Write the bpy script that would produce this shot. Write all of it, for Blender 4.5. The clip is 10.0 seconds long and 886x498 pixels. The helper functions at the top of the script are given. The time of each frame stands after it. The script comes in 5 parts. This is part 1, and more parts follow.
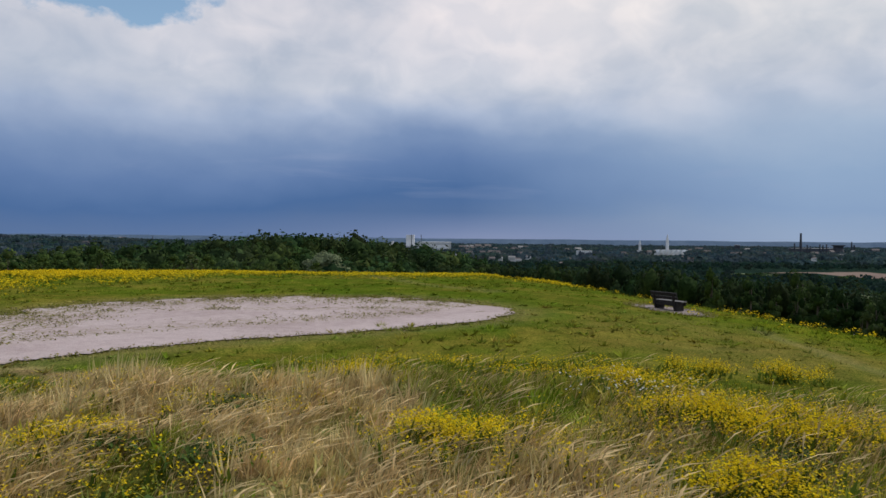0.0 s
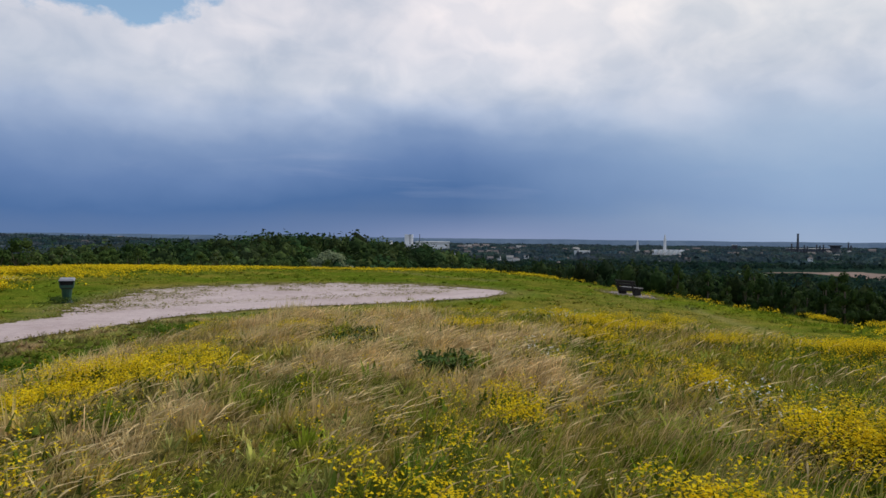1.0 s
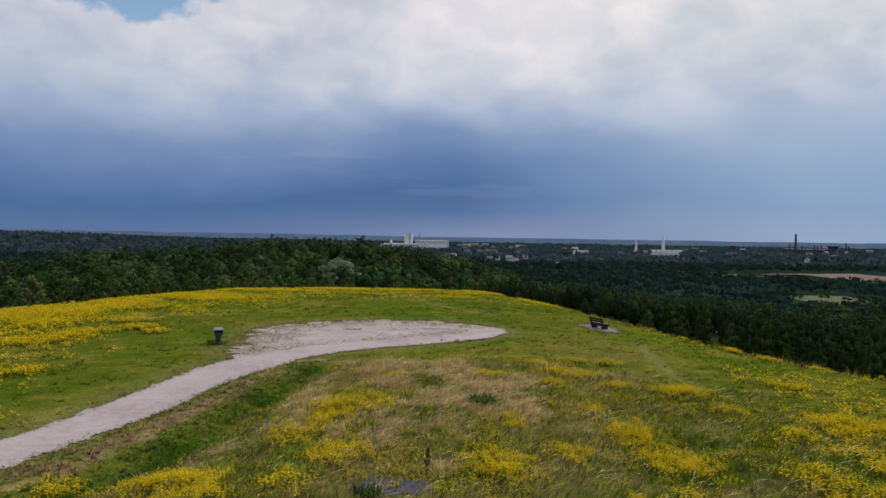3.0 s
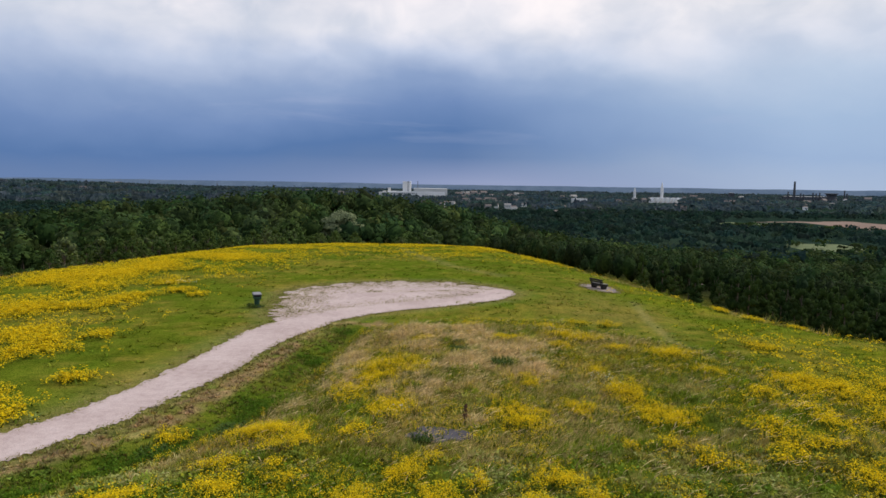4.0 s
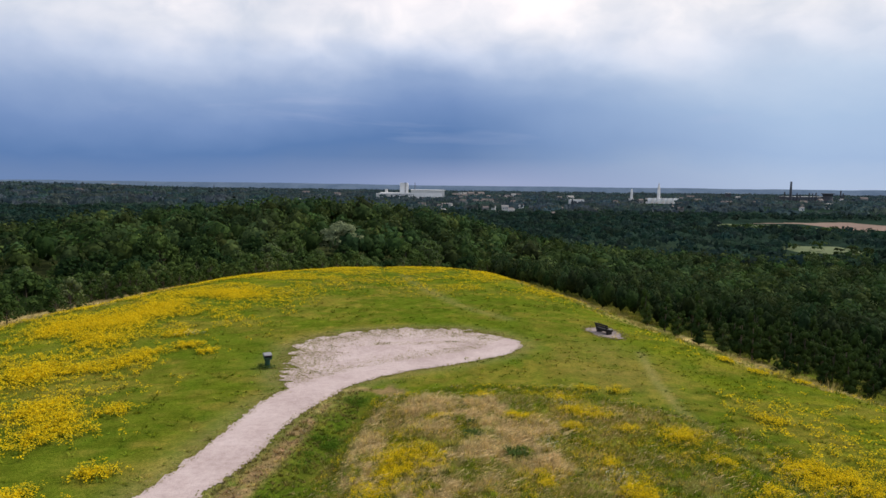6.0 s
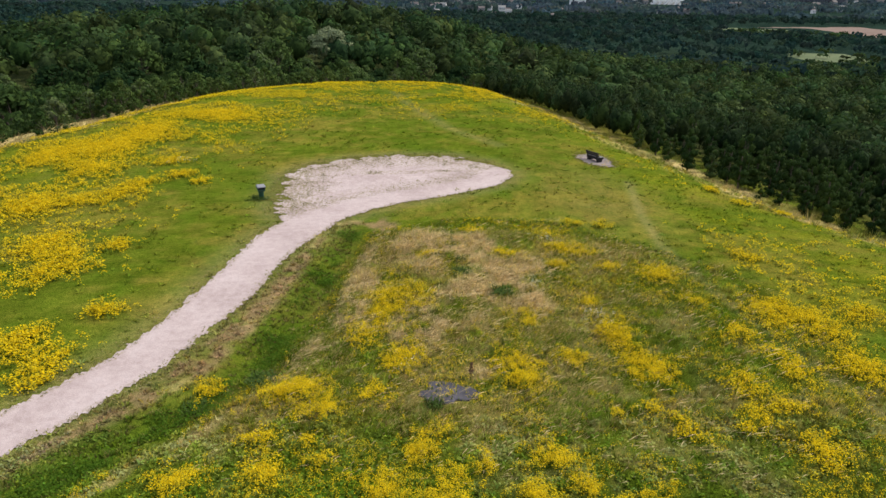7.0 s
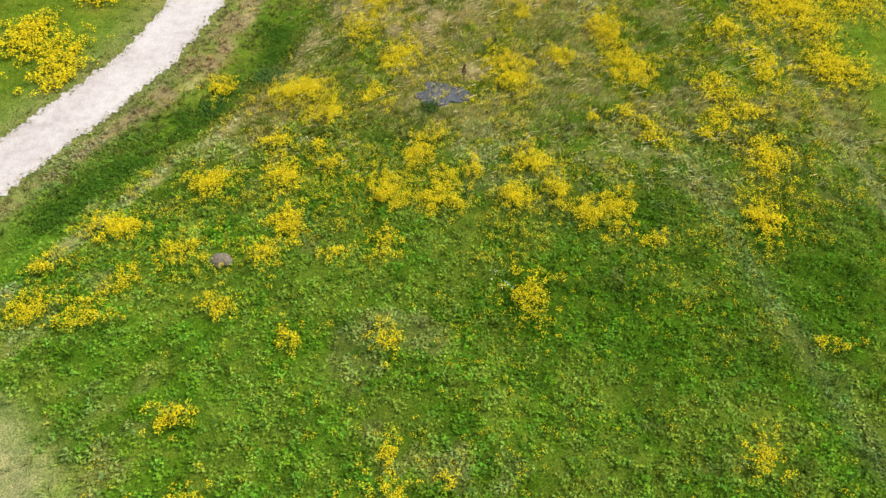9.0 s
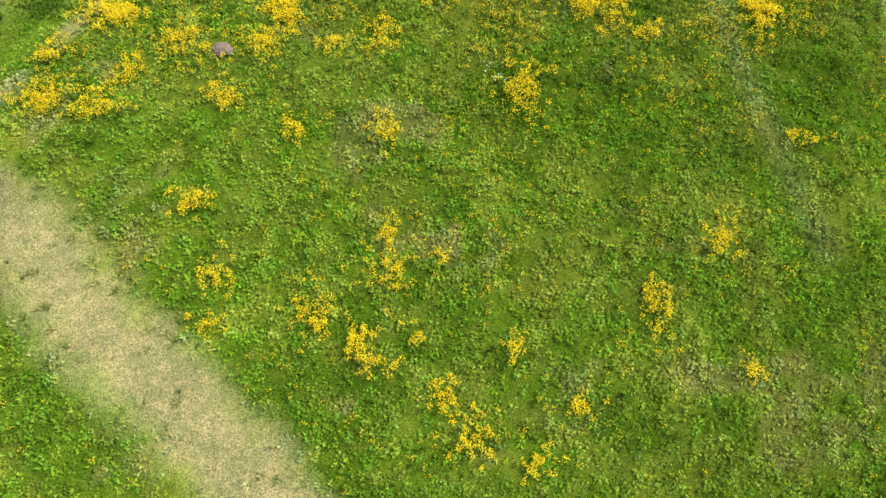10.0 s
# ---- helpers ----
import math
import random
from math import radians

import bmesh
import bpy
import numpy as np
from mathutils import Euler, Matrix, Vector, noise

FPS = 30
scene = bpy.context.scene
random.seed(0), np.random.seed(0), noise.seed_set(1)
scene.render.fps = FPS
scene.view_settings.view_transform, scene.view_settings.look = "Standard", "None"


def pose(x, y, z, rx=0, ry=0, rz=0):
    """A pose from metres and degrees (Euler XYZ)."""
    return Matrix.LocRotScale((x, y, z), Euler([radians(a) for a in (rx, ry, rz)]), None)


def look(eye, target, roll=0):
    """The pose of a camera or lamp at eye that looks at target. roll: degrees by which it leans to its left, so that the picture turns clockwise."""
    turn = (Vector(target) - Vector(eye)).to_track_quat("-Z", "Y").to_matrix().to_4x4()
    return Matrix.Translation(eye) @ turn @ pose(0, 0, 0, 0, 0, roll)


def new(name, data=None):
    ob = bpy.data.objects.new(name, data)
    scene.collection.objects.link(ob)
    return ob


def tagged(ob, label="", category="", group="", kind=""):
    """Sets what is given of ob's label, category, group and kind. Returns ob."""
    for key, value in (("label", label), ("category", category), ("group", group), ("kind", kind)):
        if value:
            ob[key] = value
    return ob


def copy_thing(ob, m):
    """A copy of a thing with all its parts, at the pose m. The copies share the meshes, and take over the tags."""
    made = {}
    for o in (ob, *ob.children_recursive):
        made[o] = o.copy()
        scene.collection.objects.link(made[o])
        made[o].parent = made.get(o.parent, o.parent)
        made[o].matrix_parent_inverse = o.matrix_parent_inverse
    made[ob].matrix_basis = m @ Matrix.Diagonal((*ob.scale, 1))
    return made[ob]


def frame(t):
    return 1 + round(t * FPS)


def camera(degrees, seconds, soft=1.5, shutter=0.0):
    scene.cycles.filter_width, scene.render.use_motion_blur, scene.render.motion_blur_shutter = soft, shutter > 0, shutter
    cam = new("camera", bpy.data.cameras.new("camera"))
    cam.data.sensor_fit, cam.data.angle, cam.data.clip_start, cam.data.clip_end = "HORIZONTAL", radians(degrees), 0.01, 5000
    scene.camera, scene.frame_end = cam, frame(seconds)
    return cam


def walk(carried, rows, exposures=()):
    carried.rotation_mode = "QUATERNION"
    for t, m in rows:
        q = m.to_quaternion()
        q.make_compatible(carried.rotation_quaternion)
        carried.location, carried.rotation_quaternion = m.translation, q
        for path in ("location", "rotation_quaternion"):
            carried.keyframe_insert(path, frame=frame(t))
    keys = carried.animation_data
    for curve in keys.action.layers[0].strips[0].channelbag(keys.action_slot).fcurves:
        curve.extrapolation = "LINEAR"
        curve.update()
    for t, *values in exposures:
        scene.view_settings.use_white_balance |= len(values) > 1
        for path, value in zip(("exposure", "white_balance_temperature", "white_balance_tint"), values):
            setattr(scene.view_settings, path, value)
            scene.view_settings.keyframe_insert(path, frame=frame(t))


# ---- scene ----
cam = camera(64.9, 10.0)

PATH = [
    (0, (0.455, 1.77, 2.498), (0.443, 3.769, 2.462), 0.6),
    (0.5, (0.213, -2.727, 2.262), (0.204, -0.727, 2.228), 0.3),
    (1, (-0.013, -6.06, 2.507), (-0.02, -4.06, 2.47), 0.7),
    (1.5, (-0.38, -9.229, 3.203), (-0.386, -7.229, 3.165), 0.7),
    (2, (-0.737, -12.416, 4.088), (-0.741, -10.416, 4.047), 0.9),
    (3.3, (-1.623, -20.342, 6.393), (-1.628, -18.343, 6.351), 1.0),
    (3.4, (-1.739, -20.839, 6.495), (-1.742, -18.84, 6.427), 1.1),
    (3.5, (-1.812, -21.205, 6.746), (-1.81, -19.214, 6.555), 1.0),
    (4, (-2.386, -22.476, 7.581), (-2.383, -20.485, 7.389), 0.9),
    (4.5, (-2.725, -22.742, 8.456), (-2.72, -20.751, 8.265), 0.8),
    (5, (-2.949, -22.675, 9.345), (-2.942, -20.684, 9.155), 0.7),
    (6.3, (-3.148, -22.444, 11.622), (-3.133, -20.453, 11.43), 0.8),
    (6.5, (-3.111, -22.467, 11.893), (-3.09, -20.487, 11.607), 0.9),
    (6.8, (-3.059, -22.386, 12.365), (-3.029, -20.463, 11.814), 1.0),
    (7, (-3.034, -22.411, 12.729), (-2.996, -20.547, 12.005), 1.2),
    (7.2, (-2.989, -22.329, 13.13), (-2.948, -20.513, 12.293), 1.2),
    (7.5, (-2.984, -22.367, 13.72), (-2.938, -20.59, 12.803), 1.4),
    (8, (-2.898, -22.464, 14.531), (-2.851, -20.781, 13.452), 1.5),
    (8.5, (-2.982, -22.599, 15.333), (-2.931, -21.118, 13.991), 1.8),
    (9, (-3.049, -22.693, 16.115), (-2.99, -21.453, 14.547), 2.5),
    (9.5, (-3.017, -22.779, 16.813), (-2.955, -21.812, 15.063), 3.6),
    (10, (-2.96, -22.871, 17.531), (-2.897, -22.203, 15.647), 5.3),
]
# seconds, stops, kelvin, tint
EXPO = [(0.0, -0.74, 6500, 10), (0.5, -0.68, 6500, 10), (1.0, -0.64, 6500, 10), (2.0, -0.64, 6500, 10), (3.3, -0.75, 6500, 10),
        (3.6, -0.66, 6600, 10), (4.0, -0.38, 6850, 12), (4.5, -0.31, 6950, 12), (6.3, -0.25, 6950, 12), (6.8, -0.15, 6900, 11), (7.2, 0.13, 6700, 8),
        (8.0, 0.24, 6600, 2), (9.0, 0.46, 6500, -5), (10.0, 0.66, 6650, 6)]
walk(cam, [(t, look(e, g, r)) for t, e, g, r in PATH], EXPO)

# ---- light ----
SUN_AZ, SUN_EL = 22.0, 46.0          # degrees from +x towards +y, and up
world = bpy.data.worlds.new("world")
scene.world = world
world.use_nodes = True
sun = new("sun", bpy.data.lights.new("sun", "SUN"))
sun.data.energy, sun.data.angle, sun.data.color = 3.5, radians(0.6), (1.0, 0.95, 0.86)
sun_dir = Vector((math.cos(radians(SUN_EL)) * math.cos(radians(SUN_AZ)),
                  math.cos(radians(SUN_EL)) * math.sin(radians(SUN_AZ)), math.sin(radians(SUN_EL))))
sun.matrix_world = look(sun_dir * 200, (0, 0, 0))


def lin(r, g, b):
    """Linear colour from 0..255 display values."""
    return tuple(((c / 255) / 12.92 if c / 255 <= 0.04045 else ((c / 255 + 0.055) / 1.055) ** 2.4) for c in (r, g, b)) + (1.0,)


def ramp(nt, stops, fac):
    n = nt.nodes.new("ShaderNodeValToRGB")
    while len(n.color_ramp.elements) < len(stops):
        n.color_ramp.elements.new(0.5)
    for e, (p, c) in zip(n.color_ramp.elements, stops):
        e.position, e.color = p, c if len(c) == 4 else (*c, 1)
    nt.links.new(fac, n.inputs[0])
    return n.outputs[0]


def mathn(nt, op, a, b=None, clamp=False):
    n = nt.nodes.new("ShaderNodeMath")
    n.operation, n.use_clamp = op, clamp
    for i, v in enumerate((a, b)):
        if v is None:
            continue
        if isinstance(v, (int, float)):
            n.inputs[i].default_value = v
        else:
            nt.links.new(v, n.inputs[i])
    return n.outputs[0]


def mixc(nt, fac, a, b, blend="MIX"):
    n = nt.nodes.new("ShaderNodeMix")
    n.data_type, n.blend_type = "RGBA", blend
    for sock, v in ((n.inputs[0], fac), (n.inputs[6], a), (n.inputs[7], b)):
        if isinstance(v, (int, float)):
            sock.default_value = v
        elif isinstance(v, tuple):
            sock.default_value = v if len(v) == 4 else (*v, 1)
        else:
            nt.links.new(v, sock)
    return n.outputs[2]


def noisen(nt, vec, scale, detail=4.0, rough=0.55, dist=0.0):
    n = nt.nodes.new("ShaderNodeTexNoise")
    n.inputs["Scale"].default_value, n.inputs["Detail"].default_value = scale, detail
    n.inputs["Roughness"].default_value, n.inputs["Distortion"].default_value = rough, dist
    if vec is not None:
        nt.links.new(vec, n.inputs["Vector"])
    return n.outputs["Fac"]


def build_sky():
    nt = world.node_tree
    nt.nodes.clear()
    L = nt.links
    co = nt.nodes.new("ShaderNodeTexCoord").outputs["Generated"]
    sep = nt.nodes.new("ShaderNodeSeparateXYZ")
    L.new(co, sep.inputs[0])
    sx, sz = sep.outputs[0], sep.outputs[2]
    sky = nt.nodes.new("ShaderNodeTexSky")
    sky.sky_type, sky.sun_disc = "NISHITA", False
    sky.sun_elevation, sky.sun_rotation = radians(SUN_EL), radians(90 - SUN_AZ)
    blue = mixc(nt, 1.0, sky.outputs[0], (0.175, 0.185, 0.18), "MULTIPLY")

    def stretched(flat):
        mp = nt.nodes.new("ShaderNodeMapping")
        mp.inputs["Scale"].default_value = (1.0, 1.0, flat)
        L.new(co, mp.inputs[0])
        return mp.outputs[0]

    def around(f, k):
        return mathn(nt, "MULTIPLY", mathn(nt, "SUBTRACT", f, 0.5), k)

    layer, puff = stretched(2.6), stretched(1.5)
    big = noisen(nt, layer, 2.6, 4, 0.5, 0.3)
    fine = noisen(nt, puff, 9.0, 6, 0.55, 0.2)
    # elevation, shifted by the ragged cloud base; the base stands higher straight ahead
    e = mathn(nt, "ADD", sz, around(big, 0.10))
    e = mathn(nt, "ADD", e, around(fine, 0.035))
    off = mathn(nt, "MULTIPLY", mathn(nt, "SUBTRACT", sx, 0.02), 3.2)
    hump = mathn(nt, "DIVIDE", 0.026, mathn(nt, "ADD", mathn(nt, "MULTIPLY", off, off), 1.0))
    e = mathn(nt, "SUBTRACT", e, hump)
    dark = ramp(nt, [(0.0, lin(97, 128, 176)), (0.03, lin(88, 124, 177)), (0.075, lin(113, 144, 194)), (0.115, lin(142, 168, 210)),
                     (0.15, lin(188, 205, 234)), (0.185, lin(226, 232, 246)), (0.28, lin(246, 244, 252)),
                     (0.5, lin(214, 223, 238)), (1.0, lin(196, 208, 228))], e)
    pale = ramp(nt, [(0.0, lin(170, 193, 224)), (0.04, lin(156, 184, 222)), (0.085, lin(164, 192, 227)), (0.125, lin(188, 209, 236)),
                     (0.17, lin(214, 224, 242)), (0.22, lin(244, 245, 252)), (0.30, lin(255, 254, 255)),
                     (0.5, lin(214, 223, 238)), (1.0, lin(196, 208, 228))], e)
    cloud = mixc(nt, ramp(nt, [(0.02, (0, 0, 0)), (0.46, (1, 1, 1))], sx), dark, pale)
    # soft lumps of light and shade in the upper cloud, bluish in the hollows
    lump = ramp(nt, [(0.36, (0.80, 0.85, 0.90)), (0.50, (0.97, 0.98, 0.99)), (0.62, (1.13, 1.10, 1.07))], noisen(nt, puff, 4.6, 5, 0.5, 0.1))
    wisp = ramp(nt, [(0.40, (0.93, 0.95, 0.97)), (0.62, (1.08, 1.06, 1.04))], noisen(nt, puff, 13.0, 4, 0.5, 0.6))
    up = ramp(nt, [(0.12, (0, 0, 0)), (0.21, (1, 1, 1))], sz)
    shaded = mixc(nt, 1.0, mixc(nt, 1.0, cloud, lump, "MULTIPLY"), wisp, "MULTIPLY")
    cloud = mixc(nt, up, cloud, shaded)
    # thin streaks of paler cloud before the dark one
    streak = ramp(nt, [(0.60, (0, 0, 0)), (0.84, (0.4, 0.4, 0.4))], noisen(nt, stretched(7.0), 3.4, 5, 0.55, 0.3))
    band = mathn(nt, "MULTIPLY", ramp(nt, [(0.02, (0, 0, 0)), (0.08, (1, 1, 1))], sz), ramp(nt, [(0.14, (1, 1, 1)), (0.2, (0, 0, 0))], sz))
    cloud = mixc(nt, mathn(nt, "MULTIPLY", streak, band), cloud, lin(176, 190, 224))
    # rosy haze low down straight ahead, under the cloud
    dx = mathn(nt, "MULTIPLY", mathn(nt, "SUBTRACT", sx, 0.06), 5.0)
    rosy = mathn(nt, "DIVIDE", 0.7, mathn(nt, "ADD", mathn(nt, "MULTIPLY", dx, dx), 1.0))
    rosy = mathn(nt, "MULTIPLY", rosy, ramp(nt, [(0.0, (1, 1, 1)), (0.035, (0, 0, 0))], sz))
    cloud = mixc(nt, rosy, cloud, lin(160, 172, 208))
    # broken cloud overhead, and a gap of open sky to the upper left of the way ahead
    hole = ramp(nt, [(0.44, (1, 1, 1)), (0.52, (0, 0, 0))], noisen(nt, puff, 1.7, 5, 0.5, 0.2))
    high = ramp(nt, [(0.36, (0, 0, 0)), (0.46, (1, 1, 1))], sz)
    mp = nt.nodes.new("ShaderNodeMapping")
    mp.inputs["Scale"].default_value = (1.0, 0.4, 3.2)
    L.new(co, mp.inputs[0])
    gap = nt.nodes.new("ShaderNodeVectorMath")
    gap.operation = "DISTANCE"
    L.new(mp.outputs[0], gap.inputs[0])
    gap.inputs[1].default_value = (-0.455, 0.337, 1.015)
    near = mathn(nt, "ADD", gap.outputs["Value"], around(noisen(nt, puff, 11.0, 6, 0.6, 0.1), 0.30))
    hole = mathn(nt, "MAXIMUM", mathn(nt, "MULTIPLY", hole, high), ramp(nt, [(0.125, (1, 1, 1)), (0.165, (0, 0, 0))], near))
    col = mixc(nt, hole, cloud, blue)
    bg = nt.nodes.new("ShaderNodeBackground")
    L.new(col, bg.inputs[0])
    bg.inputs[1].default_value = 1.25
    out = nt.nodes.new("ShaderNodeOutputWorld")
    L.new(bg.outputs[0], out.inputs[0])


build_sky()


# ---- materials ----
def material(name, rough=0.8, spec=0.3, metal=0.0):
    m = bpy.data.materials.new(name)
    m.use_nodes = True
    b = m.node_tree.nodes["Principled BSDF"]
    b.inputs["Roughness"].default_value, b.inputs["Metallic"].default_value = rough, metal
    b.inputs["Specular IOR Level"].default_value = spec
    return m, m.node_tree, b


def position(nt):
    return nt.nodes.new("ShaderNodeNewGeometry").outputs["Position"]


def bump(nt, b, height, strength, dist):
    n = nt.nodes.new("ShaderNodeBump")
    n.inputs["Strength"].default_value, n.inputs["Distance"].default_value = strength, dist
    nt.links.new(height, n.inputs["Height"])
    nt.links.new(n.outputs[0], b.inputs["Normal"])


def plain_mat(name, c1, c2, scale, rough=0.8, spec=0.3, metal=0.0, bumpy=0.0, dist=0.01):
    """Two tones mixed by noise at two sizes."""
    m, nt, b = material(name, rough, spec, metal)
    co = nt.nodes.new("ShaderNodeTexCoord").outputs["Object"]
    f = noisen(nt, co, scale, 6, 0.6)
    g = noisen(nt, co, scale * 7, 3, 0.6)
    f = mathn(nt, "ADD", mathn(nt, "MULTIPLY", f, 0.65), mathn(nt, "MULTIPLY", g, 0.35))
    nt.links.new(ramp(nt, [(0.35, c1), (0.65, c2)], f), b.inputs["Base Color"])
    if bumpy:
        bump(nt, b, g, bumpy, dist)
    return m


def attr_mat(name, attribute, rough=0.9, spec=0.06, thin=0.0, vary=0.25):
    """Colour from the mesh's own colour attribute, varied a little by place."""
    m, nt, b = material(name, rough, spec)
    a = nt.nodes.new("ShaderNodeAttribute")
    a.attribute_name = attribute
    n = noisen(nt, position(nt), 3.0, 3, 0.6)
    k = ramp(nt, [(0.3, (1 - vary,) * 3), (0.7, (1 + vary,) * 3)], n)
    col = mixc(nt, 1.0, a.outputs["Color"], k, "MULTIPLY")
    nt.links.new(col, b.inputs["Base Color"])
    if thin:
        tr = nt.nodes.new("ShaderNodeBsdfTranslucent")
        nt.links.new(col, tr.inputs[0])
        mx = nt.nodes.new("ShaderNodeMixShader")
        mx.inputs[0].default_value = thin
        out = nt.nodes["Material Output"]
        nt.links.new(b.outputs[0], mx.inputs[1])
        nt.links.new(tr.outputs[0], mx.inputs[2])
        nt.links.new(mx.outputs[0], out.inputs[0])
    return m


def leaf_mat(name, dark, light, island=False, thin=0.25, grain=2.2):
    m, nt, b = material(name, 0.8, 0.03)
    r = nt.nodes.new("ShaderNodeNewGeometry").outputs["Random Per Island"]
    if island:
        big = noisen(nt, position(nt), 0.035, 3, 0.6)
    else:
        big = nt.nodes.new("ShaderNodeObjectInfo").outputs["Random"]
    f = mathn(nt, "ADD", mathn(nt, "MULTIPLY", r, 0.3), mathn(nt, "MULTIPLY", big, 0.7))
    mid = tuple(0.62 * a + 0.38 * c for a, c in zip(dark, light))
    dry = (light[0] * 1.25, light[1] * 1.02, light[2] * 1.9)
    col = ramp(nt, [(0.10, dark), (0.42, mid), (0.74, light), (0.92, dry)], f)
    # sprays of leaves within each clump
    leafy = noisen(nt, position(nt), grain, 4, 0.7)
    col = mixc(nt, 1.0, col, ramp(nt, [(0.36, (0.6, 0.66, 0.7)), (0.5, (0.97, 0.97, 0.97)), (0.64, (1.45, 1.38, 1.2))], leafy), "MULTIPLY")
    bump(nt, b, leafy, 0.6, 0.35 / grain)
    if island:
        a = nt.nodes.new("ShaderNodeAttribute")
        a.attribute_name = "tone"
        col = mixc(nt, 1.0, col, a.outputs["Color"], "MULTIPLY")
    nt.links.new(col, b.inputs["Base Color"])
    tr = nt.nodes.new("ShaderNodeBsdfTranslucent")
    nt.links.new(col, tr.inputs[0])
    mx = nt.nodes.new("ShaderNodeMixShader")
    mx.inputs[0].default_value = thin
    nt.links.new(b.outputs[0], mx.inputs[1])
    nt.links.new(tr.outputs[0], mx.inputs[2])
    nt.links.new(mx.outputs[0], nt.nodes["Material Output"].inputs[0])
    return m


def ground_mat():
    m, nt, b = material("meadow_soil", 0.95, 0.0)
    p = position(nt)
    a = nt.nodes.new("ShaderNodeAttribute")
    a.attribute_name = "tone"
    n1 = noisen(nt, p, 0.9, 6, 0.65)
    n2 = noisen(nt, p, 7.0, 6, 0.75)
    n3 = noisen(nt, p, 2.6, 5, 0.7)
    n = mathn(nt, "ADD", mathn(nt, "MULTIPLY", n1, 0.35), mathn(nt, "MULTIPLY", n2, 0.65))
    k = ramp(nt, [(0.36, (0.66, 0.72, 0.68)), (0.64, (1.28, 1.22, 1.2))], n)
    k = mixc(nt, 1.0, k, ramp(nt, [(0.38, (0.84, 0.9, 0.8)), (0.62, (1.16, 1.08, 1.12))], n3), "MULTIPLY")
    n4 = noisen(nt, p, 26.0, 3, 0.7)
    k = mixc(nt, 1.0, k, ramp(nt, [(0.40, (0.5, 0.58, 0.5)), (0.60, (1.35, 1.3, 1.3))], n4), "MULTIPLY")
    nt.links.new(mixc(nt, 1.0, a.outputs["Color"], k, "MULTIPLY"), b.inputs["Base Color"])
    bump(nt, b, n2, 0.8, 0.06)
    return m


def gravel_mat(name, c1, c2, c3, turf=False):
    m, nt, b = material(name, 0.92, 0.2)
    p = position(nt)
    big = noisen(nt, p, 0.35, 4, 0.6)
    mid = noisen(nt, p, 3.0, 5, 0.65)
    vor = nt.nodes.new("ShaderNodeTexVoronoi")
    vor.inputs["Scale"].default_value = 45.0
    nt.links.new(p, vor.inputs["Vector"])
    f = mathn(nt, "ADD", mathn(nt, "MULTIPLY", big, 0.55), mathn(nt, "MULTIPLY", mid, 0.45))
    col = ramp(nt, [(0.36, c1), (0.5, c2), (0.64, c3)], f)
    st = ramp(nt, [(0.0, (0.8, 0.8, 0.8)), (1.0, (1.15, 1.15, 1.15))], vor.outputs["Color"])
    col = mixc(nt, 1.0, col, st, "MULTIPLY")
    if turf:
        a = nt.nodes.new("ShaderNodeAttribute")
        a.attribute_name = "tone"
        sep = nt.nodes.new("ShaderNodeSeparateColor")
        nt.links.new(a.outputs["Color"], sep.inputs[0])
        bits = ramp(nt, [(0.50, (0, 0, 0)), (0.57, (1, 1, 1))], noisen(nt, p, 5.5, 4, 0.7))
        col = mixc(nt, mathn(nt, "MULTIPLY", sep.outputs[0], bits), col, (0.20, 0.165, 0.055))
    nt.links.new(col, b.inputs["Base Color"])
    bump(nt, b, vor.outputs["Distance"], 0.5, 0.015)
    return m


M_SOIL = ground_mat()
M_GRASS = attr_mat("grass_blades", "tone", 0.9, 0.0, 0.24, 0.25)
M_GRAVEL = gravel_mat("pale_gravel", (0.385, 0.295, 0.280), (0.475, 0.375, 0.358), (0.545, 0.445, 0.43), True)
M_PAD = gravel_mat("grey_gravel", (0.19, 0.155, 0.145), (0.27, 0.22, 0.205), (0.36, 0.29, 0.27))
M_SLAB = gravel_mat("dark_asphalt", (0.052, 0.048, 0.056), (0.085, 0.079, 0.092), (0.125, 0.115, 0.13))
M_FLOWER = attr_mat("ragwort_bloom", "tone", 0.8, 0.0, 0.25, 0.15)
M_BARK = plain_mat("bark", (0.06, 0.05, 0.04), (0.14, 0.12, 0.09), 3.0, 0.9, 0.1, 0, 0.6, 0.03)
M_LEAF = leaf_mat("tree_leaves", (0.011, 0.030, 0.011), (0.072, 0.118, 0.030), grain=3.4)
# leaf colour darkened to hold the shade over the right slope
M_YOUNG = leaf_mat("young_leaves_shaded", (0.012, 0.030, 0.009), (0.046, 0.078, 0.018), grain=5.0)
M_SHRUB = leaf_mat("shrub_leaves", (0.026, 0.054, 0.014), (0.082, 0.122, 0.032), grain=4.0)
M_SILVER = leaf_mat("silver_leaves", (0.12, 0.16, 0.080), (0.27, 0.31, 0.175))
M_WOODS = leaf_mat("woods_leaves", (0.010, 0.028, 0.012), (0.058, 0.098, 0.030), True, 0.25, 1.6)
# the woods' leaf colour again, with the right slope's shade put in
M_THICKET = leaf_mat("thicket_leaves_shaded", (0.009, 0.024, 0.010), (0.034, 0.058, 0.018), True, 0.25, 3.0)
# air haze is mixed into the leaf colours of these two as blue
M_FARWOODS = leaf_mat("far_woods_hazed", (0.034, 0.064, 0.076), (0.066, 0.102, 0.112), True, 0.45, 0.08)
M_MIDWOODS = leaf_mat("plain_woods_hazed", (0.010, 0.029, 0.025), (0.030, 0.061, 0.048), True, 0.4, 0.4)
